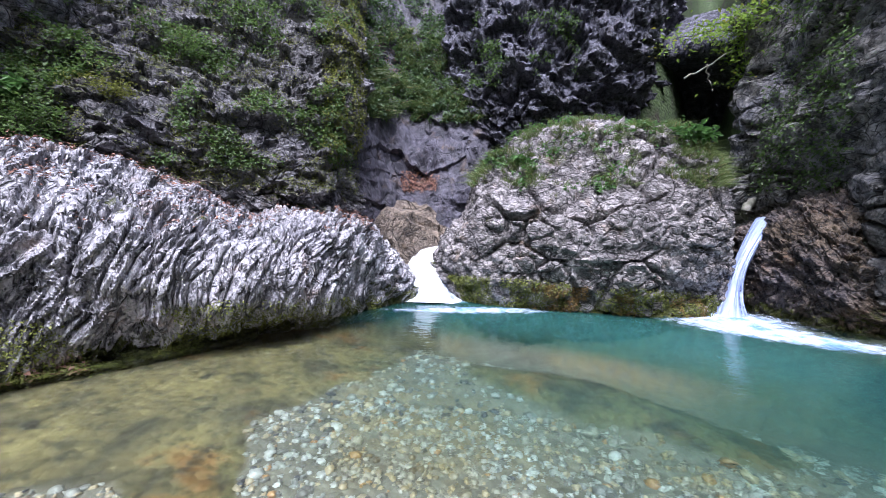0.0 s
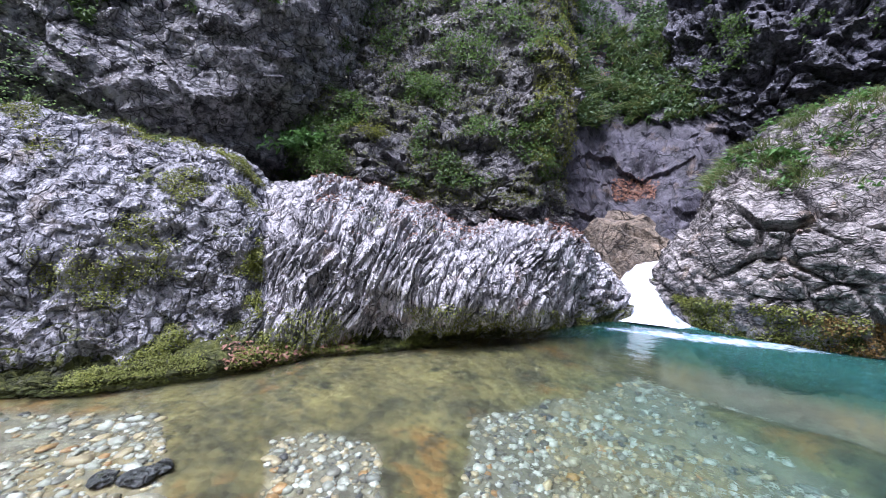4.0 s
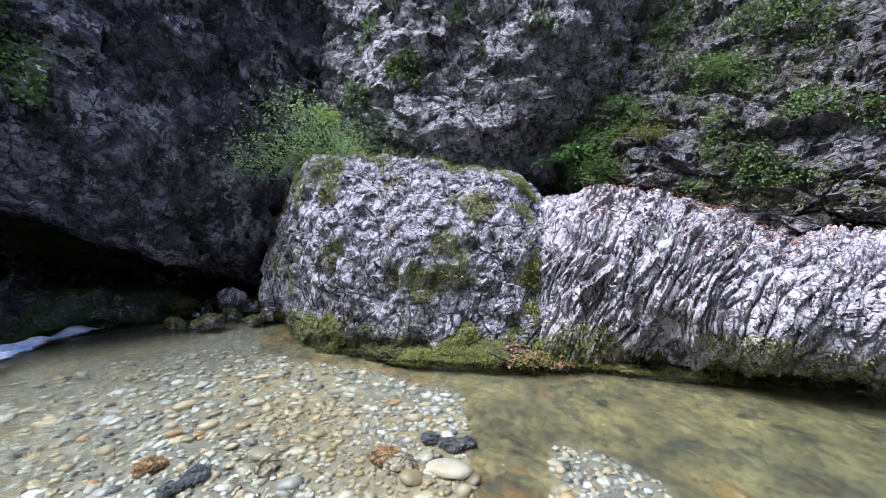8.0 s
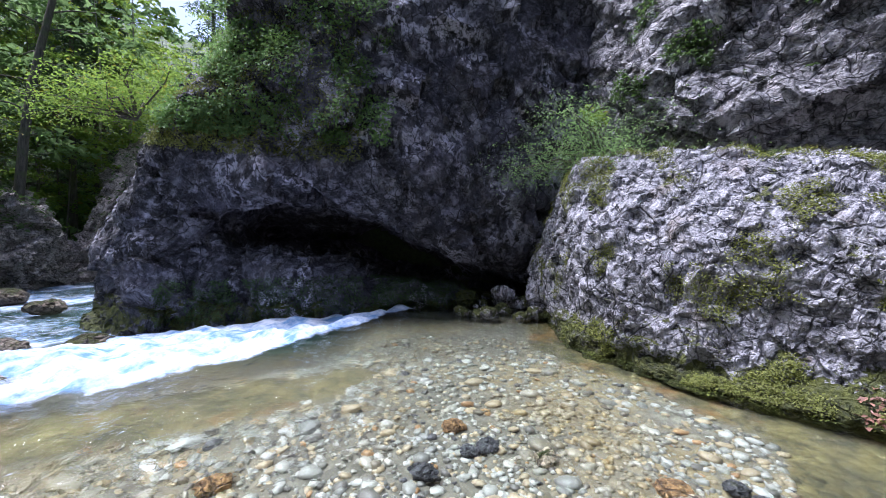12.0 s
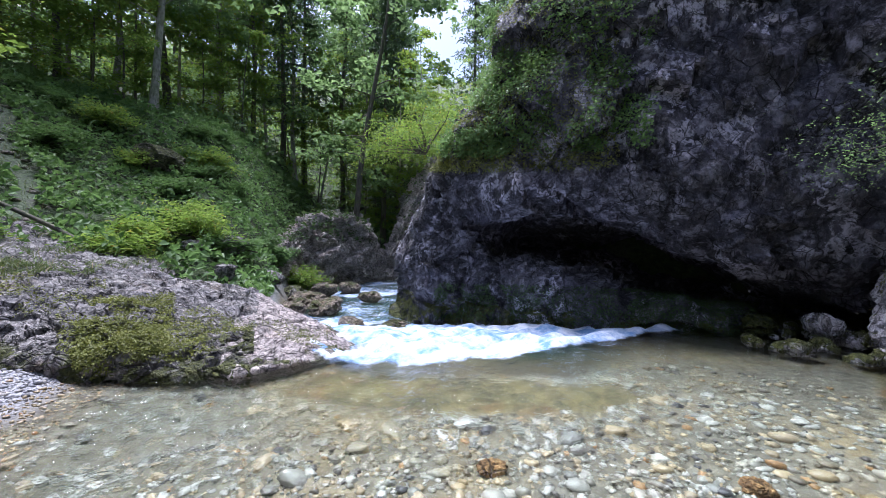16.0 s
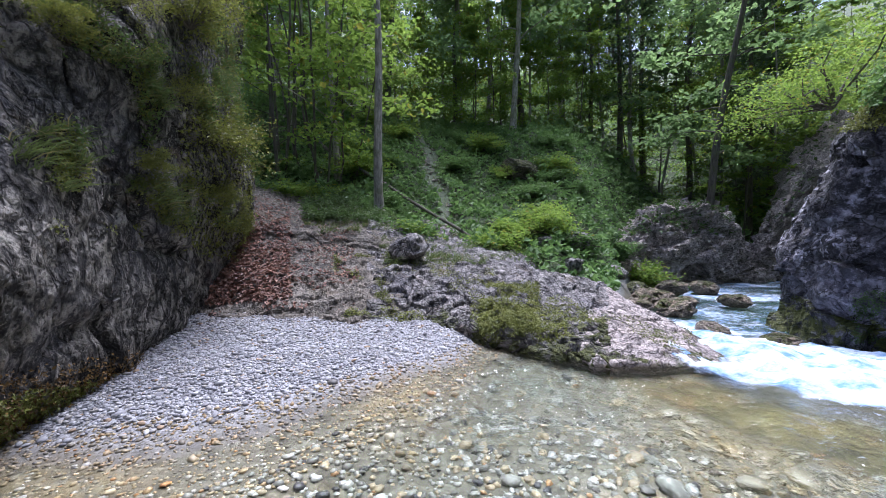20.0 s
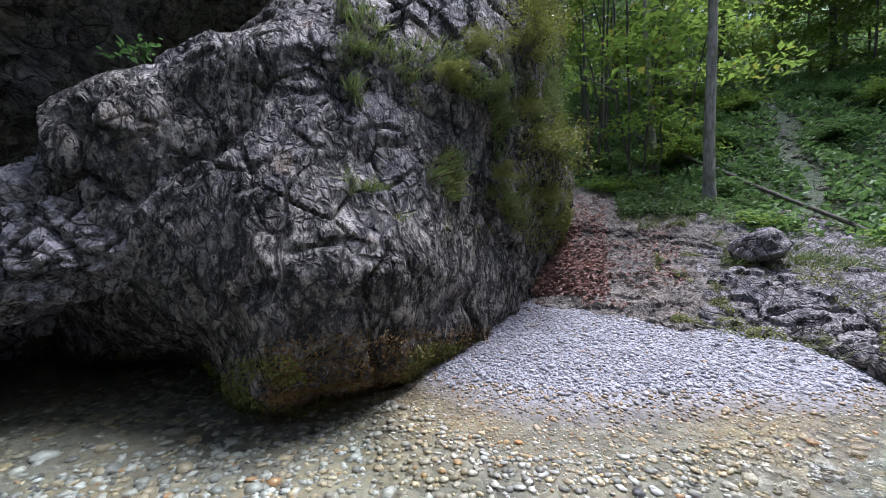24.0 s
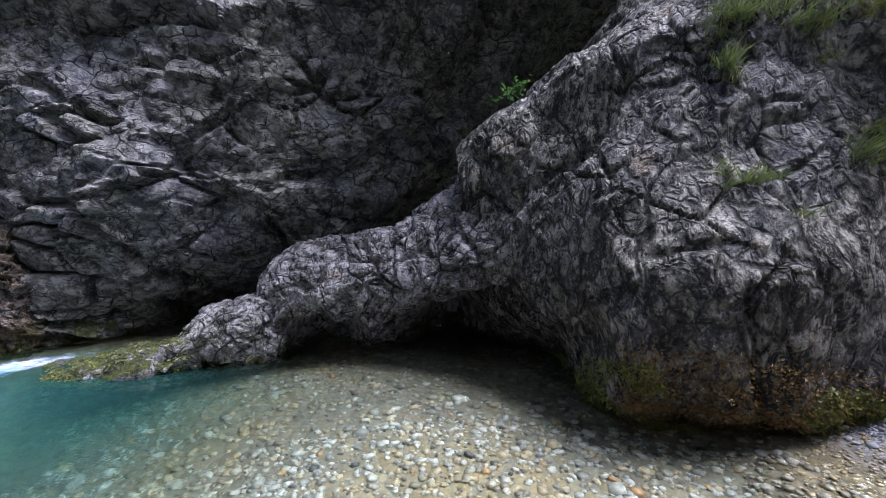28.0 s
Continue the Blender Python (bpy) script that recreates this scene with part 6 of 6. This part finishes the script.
tall = np.clip(1.8 + 3.0 * fbm(p * 0.13 + 4, 3), 0.3, 4.5) * np.interp(polar(x, y)[1], [27, 50, 80], [0.6, 1.0, 1.6])
p[:, 2] += tall * rng.uniform(0.05, 1, len(x))
stuff("undergrowth", leaf_mesh("undergrowth", rng, p, np.array([[0, 0, 1.0]]) + 0 * p, 0.5, 0.32, 0.6), HAZE_LEAF, "green saplings and undergrowth inside the wood", "undergrowth")


def shrub(label, place, size, stems, leaves, leaf, material, lean=(0, 0, 1), name="shrub", flat=0.5):
    r = np.random.RandomState(int(place[0] * 10 + place[1] * 100) % 1000)
    root = tagged(new(name), label, name)
    root.location = place
    wood, tips = [], []
    for k in range(stems):
        w = np.array(lean) + 0.75 * r.normal(size=3) * np.array([1, 1, flat])
        w = w / np.linalg.norm(w) * size * r.uniform(0.6, 1.1)
        s = np.linspace(0, 1, 6)[:, None]
        path = s * w + np.array([0, 0, -0.25 * size]) * s * s + 0.05 * size * r.normal(size=(6, 3)) * s
        wood.append(tube(path, 0.012 * size * (1.1 - s[:, 0]), 5))
        m = leaves // stems
        u = r.uniform(0.25, 1.05, m)
        c = np.stack([np.interp(u, s[:, 0], path[:, i]) for i in range(3)], -1)
        tips.append(c + r.normal(0, 0.13 * size, (m, 3)) * np.array([1, 1, 0.55]))
    part("stem", joined("stem", wood), DARK_BARK, root)
    c = np.concatenate(tips)
    part("leaves", leaf_mesh("leaves", r, c, np.array([[0, 0, 1.0]]) + 0 * c, leaf, leaf * 0.5, 0.5), material, root)
    return root


shrub("light green shrub growing out over the outcrop", at(79.0, 8.9, 3.0), 2.2, 18, 7000, 0.05, HAZE_LEAF, (0.3, -0.1, 0.55), flat=0.35)
shrub("small sapling with narrow leaves above the shrub", at(80.5, 9.4, 3.9), 0.7, 4, 260, 0.12, BEECH, (0, 0, 1.6))
shrub("broad-leaved green plant beside the crag", at(47.5, 8.4, 3.05), 0.6, 12, 420, 0.15, BROAD, (0.1, -0.2, 0.8))
shrub("dark green bushy plant at the crag's foot", at(45, 8.2, 2.6), 0.7, 18, 1500, 0.06, HERB)
shrub("olive bush on the crag", at(39, 8.4, 3.2), 0.6, 16, 1500, 0.05, MOSSY)
shrub("bright green cushion bush on the crag", at(31, 9.2, 4.3), 0.75, 18, 1800, 0.05, HERB)
shrub("dense bush hanging from the tall boulder's top", at(208.8, 7.35, 3.2), 0.95, 26, 3600, 0.055, MOSSY, (-0.3, 0.6, 0.2))
shrub("leafy bush on the tall boulder's shoulder", at(211.5, 6.45, 4.4), 0.95, 24, 3200, 0.05, MOSSY)
for az, d, z, s, m in ((209.3, 7.1, 2.35, 0.45, MOSSY), (210.2, 6.6, 5.0, 0.8, MOSSY), (212.5, 6.3, 3.5, 0.5, MOSSY), (217, 5.55, 4.1, 0.5, MOSSY), (215, 5.9, 2.5, 0.35, MOSSY), (222, 5.1, 3.6, 0.35, MOSSY)):
    shrub("mossy green bush clinging to the tall boulder's side", at(az, d, z), s * 0.8, 16, 2600, 0.024, m, (-0.3, 0.3, 0.3))
shrub("yellowish herb tuft on the tall boulder", at(228, 5.2, 3.2), 0.3, 16, 1200, 0.03, MOSSY)
shrub("small tree leaning out from the cliff's edge", at(137.5, 11.6, 4.2), 2.3, 16, 4200, 0.075, BEECH, (0.5, -0.6, 1.0), flat=0.6)
shrub("bush hanging over the cliff's brow", at(122, 9.4, 5.4), 0.9, 22, 2400, 0.07, HERB, (0, 0.3, 0.2))
shrub("herb tuft on the rock arm's crest", at(258.5, 6.0, 3.75), 0.35, 6, 60, 0.11, BROAD)
shrub("leafy plant on the boulder's top", at(329.5, 8.9, 3.25), 0.4, 10, 120, 0.17, BROAD)
shrub("leafy plant among grass on the boulder", at(349.5, 8.5, 2.75), 0.35, 12, 160, 0.13, BROAD)
shrub("green bush by the leaf drift", at(206.5, 9.4, 0.75), 0.4, 12, 500, 0.08, HERB)
shrub("overhanging leafy branch above the cleft", at(325.5, 14.5, 7.2), 2.2, 16, 2600, 0.13, BEECH, (0.2, -0.6, -0.1))


# bushes and ferns over the slope
bushes = [shrub("rounded green bush among the slope's herbs", (0, 0.1 * k, 0), 0.9, 22, 2200, 0.09, m, (0, 0, 1.2), flat=0.6) for k, m in enumerate((LIT_HERB, LIT_HERB, BEECH))]
for k in range(48):
    d = 11.5 + 14 * rng.rand() ** 1.2
    az = 150 + 57 * rng.rand()
    if abs(az - 179.8 - (d - 12) * 0.4) < 3:
        az += 6
    if az < 158:
        d = max(d, 17)
    m = pose(*(ground_at(az, d) + Vector((0, 0, 0.05))), 0, 0, rng.uniform(0, 360)) @ Matrix.Diagonal((1.1, 1.1, rng.uniform(0.7, 1.1), 1)) @ Matrix.Scale(rng.uniform(0.6, 1.3), 4)
    if k < 3:
        tagged(bushes[k], "rounded green bush among the slope's herbs", "shrub", "bushes on the slope")
        bushes[k].matrix_basis = m
    else:
        copy_thing(bushes[k % 3], m)


def fallen_stem(label, ends, girth, name="fallen_log", material=None):
    p0, p1 = np.array(ends[0]), np.array(ends[1])
    s = np.linspace(0, 1, 9)[:, None]
    path = p0 + s * (p1 - p0) + 0.03 * np.random.RandomState(int(girth * 1000)).normal(size=(9, 3))
    ob = new(name, joined(name, [tube(path, girth * (1 - 0.4 * s[:, 0]), 9)]))
    ob.data.materials.append(material or DARK_BARK)
    return tagged(ob, label, "log", "fallen wood on the slope")


fallen_stem("long dark fallen log lying down the slope", (ground_at(198, 19) + Vector((0, 0, 0.35)), ground_at(174.5, 11.6) + Vector((0, 0, 0.15))), 0.075)
fallen_stem("weathered broken log on the bank", (ground_at(200, 12.2) + Vector((0, 0, 0.35)), ground_at(191.5, 11.3) + Vector((0, 0, 0.3))), 0.08)
fallen_stem("thin bent branch on the bank", (ground_at(195, 11.6) + Vector((0, 0, 0.3)), ground_at(190, 11.9) + Vector((0, 0, 0.6))), 0.035, "fallen_branch")
fallen_stem("pale dry stick lying on the herbs", (ground_at(170, 13) + Vector((0, 0, 0.3)), ground_at(160, 13.5) + Vector((0, 0, 0.4))), 0.03, "fallen_branch")
for k in range(14):
    q = ground_at(193.5 + 0.75 * k + rng.rand(), 14.5 + 5 * rng.rand())
    fallen_stem("thin dark leaning stem at the wood's edge", (q - Vector((0, 0, 0.2)), q + Vector((rng.normal(0, 0.8), rng.normal(0, 0.8), 4.5 + 3 * rng.rand()))), 0.035 + 0.002 * k, "leaning_stem")
for k in range(8):
    q = ground_at(192.5 + 1.0 * k + rng.rand(), 11.2 + 0.9 * rng.rand()) + Vector((0, 0, 0.22 + 0.15 * rng.rand()))
    w = Vector((rng.normal(), rng.normal(), 0.15 * rng.normal())) * 0.45
    fallen_stem("dark broken branch heaped beside the tree's foot", (q - w, q + w), 0.022 + 0.003 * k, "fallen_branch")
fallen_stem("pale driftwood log above the narrow fall", (at(323.6, 11.9, 1.9), at(323.0, 12.4, 2.5)), 0.12, "driftwood_log", BARK)

fallen_stem("bare pale branch hanging in the cleft", (at(330.5, 13.2, 5.7), at(325.8, 13.8, 6.4)), 0.025, "dead_branch", BARK)
fallen_stem("bare pale branch hanging in the cleft", (at(328.5, 13.3, 6.0), at(327.6, 13.2, 5.2)), 0.014, "dead_branch", BARK)
for k in range(9):
    q = at(20 + 2.6 * k + rng.rand() * 2, 8.0 + 0.25 * rng.rand(), 1.95 + 0.035 * k)
    w = Vector((rng.normal(), rng.normal(), 0.1 * rng.normal())) * 0.28
    fallen_stem("thin brown stick caught on the outcrop's ledge", (q - w, q + w), 0.012 + 0.001 * k, "stick")


def stone(label, place, size, material, seed, flat=0.75, name="stone", group=""):
    v, f = icosphere(3 if size < 0.25 else 4)
    r = np.random.RandomState(seed)
    o = r.rand(3) * 50
    h, _ = facets(v * 1.9 + o, 0.8)
    v = v * (1 + 0.35 * perlin(v * 0.9 + o) + 0.2 * h + 0.04 * ridged(v * 4 + o, 3))[:, None] * np.array([size, size * r.uniform(0.7, 1), size * flat])
    me = fast_mesh(bpy.data.meshes.new(name), v, f)
    me.set_sharp_from_angle(angle=radians(38))
    me.materials.append(material)
    ob = new(name, me)
    ob.matrix_basis = pose(*place, r.uniform(-12, 12), r.uniform(-12, 12), r.uniform(0, 360))
    return tagged(ob, label, "stone", group)


stone("dark angular block perched on the mossy bank", at(185.9, 8.7, 1.42), 0.42, BANK_ROCK, 3, 0.7)
stone("tan water-worn rock below the leaf pocket", at(4.6, 9.9, 0.95), 1.0, TAN_ROCK, 9, 0.95)
stone("pale block in the grass of the bank", at(183, 12.2, 2.0), 0.3, BANK_ROCK, 4, 0.6)
for k in range(46):
    az, d = 83 + 15 * rng.rand(), 8.2 + 1.9 * rng.rand()
    stone("pale broken stone piled at the cliff's foot", at(az, d, 0.02 + 0.05 * rng.rand() + 0.07 * (d - 8.4)), 0.07 + 0.17 * rng.rand() ** 2, PALE_ROCK, 20 + k, 0.7, group="rubble at the cliff's foot")
stone("pale block on the rubble", at(92.3, 9.3, 0.32), 0.26, PALE_ROCK, 41, 0.8, group="rubble at the cliff's foot")
stone("mossy stone at the cave's mouth", at(97.5, 9.6, 0.12), 0.34, MOSS_ROCK, 42, 0.6)
for az, d, s, c in ((141.5, 9.6, 0.35, 0), (147.5, 10.2, 0.3, 0), (151, 12.5, 0.5, 1), (153.5, 14, 0.6, 1), (155.5, 12, 0.45, 1), (145, 14.5, 0.4, 1), (151.5, 16.5, 0.6, 1), (148, 17.5, 0.5, 1)):
    stone("tan wet stone in the rapids", at(az, d, -0.35 + 0.08 * c), s, TAN_ROCK, int(az * 7), 0.5, group="stones of the rapids")
for az, d, s, m in ((72.5, 3.4, 0.14, 0), (70.8, 3.3, 0.13, 1), (63.5, 3.55, 0.12, 2), (66.5, 3.65, 0.09, 2), (61.3, 3.6, 0.08, 2), (94.5, 3.6, 0.10, 2), (99, 3.9, 0.11, 0), (97, 3.5, 0.09, 2), (87, 3.5, 0.11, 1), (103, 3.2, 0.13, 2), (128, 3.4, 0.11, 0)):
    stone(("orange-brown", "pale tan", "dark grey")[m] + " rounded stone on the stream bed", ground_at(az, d) + Vector((0, 0, 0.05)), s, (ORANGE_STONE, TAN_STONE, SLATE_STONE)[m], int(az * 11), 0.55, group="larger stones on the bed")

for az, d, up, size in ((162.4, 13.5, 0.25, 0.4), (163.6, 11.6, 0.1, 0.32), (158, 13.8, 0.2, 0.35), (166.5, 12.6, 0.1, 0.25), (155.5, 15.5, 0.2, 0.5)):
    stone("pale rock showing through the slope's herbs", ground_at(az, d) + Vector((0, 0, up)), size, BANK_ROCK, int(az * 3), 0.7, group="rocks on the slope")
stone("mossy rock hump overgrown by the slope's herbs", ground_at(170.6, 19.5) + Vector((0, 0, 0.1)), 1.1, MOSS_ROCK, 77, 0.6, group="rocks on the slope")
for k in range(64):
    d = 11.4 + 0.21 * k
    stone("broken grey stone of a worn footpath up the slope", ground_at(179.8 + (d - 12) * 0.4 - 0.5 * math.sin(d * 1.3) + rng.normal(0, 0.8), d) + Vector((0, 0, -0.01)), 0.05 + 0.11 * rng.rand() ** 1.5, SOIL_ROCK, 300 + k, 0.5, group="stones of the footpath")

# the gravel nearest the camera, stone by stone
shapes = [stones_mesh("pebble", rng, np.zeros((1, 3)), np.ones(1), 2) for _ in range(10)]
for me in shapes:
    me.materials.append(DRY_PEBBLE)
for k in range(300):
    q = ground_at(rng.uniform(190, 230), rng.uniform(4.2, 5.3))
    if q.z < 0.03:
        q = ground_at(rng.uniform(200, 226), rng.uniform(4.9, 5.6))
    ob = new("pebble", shapes[k % 10])
    ob.parent = ground
    ob.matrix_basis = pose(q.x, q.y, q.z + 0.012, rng.uniform(-15, 15), rng.uniform(-15, 15), rng.uniform(0, 360)) @ Matrix.Scale(0.015 + 0.02 * rng.rand() ** 2, 4)

# the stones go on underfoot
pebbles("river_stones", 3400, (0, 360), (0.05, 1.85), -1.4, -0.07, 0.021, 4, 1, WET_PEBBLE, "grey and tan rounded stones in the ankle-deep shallows", True)
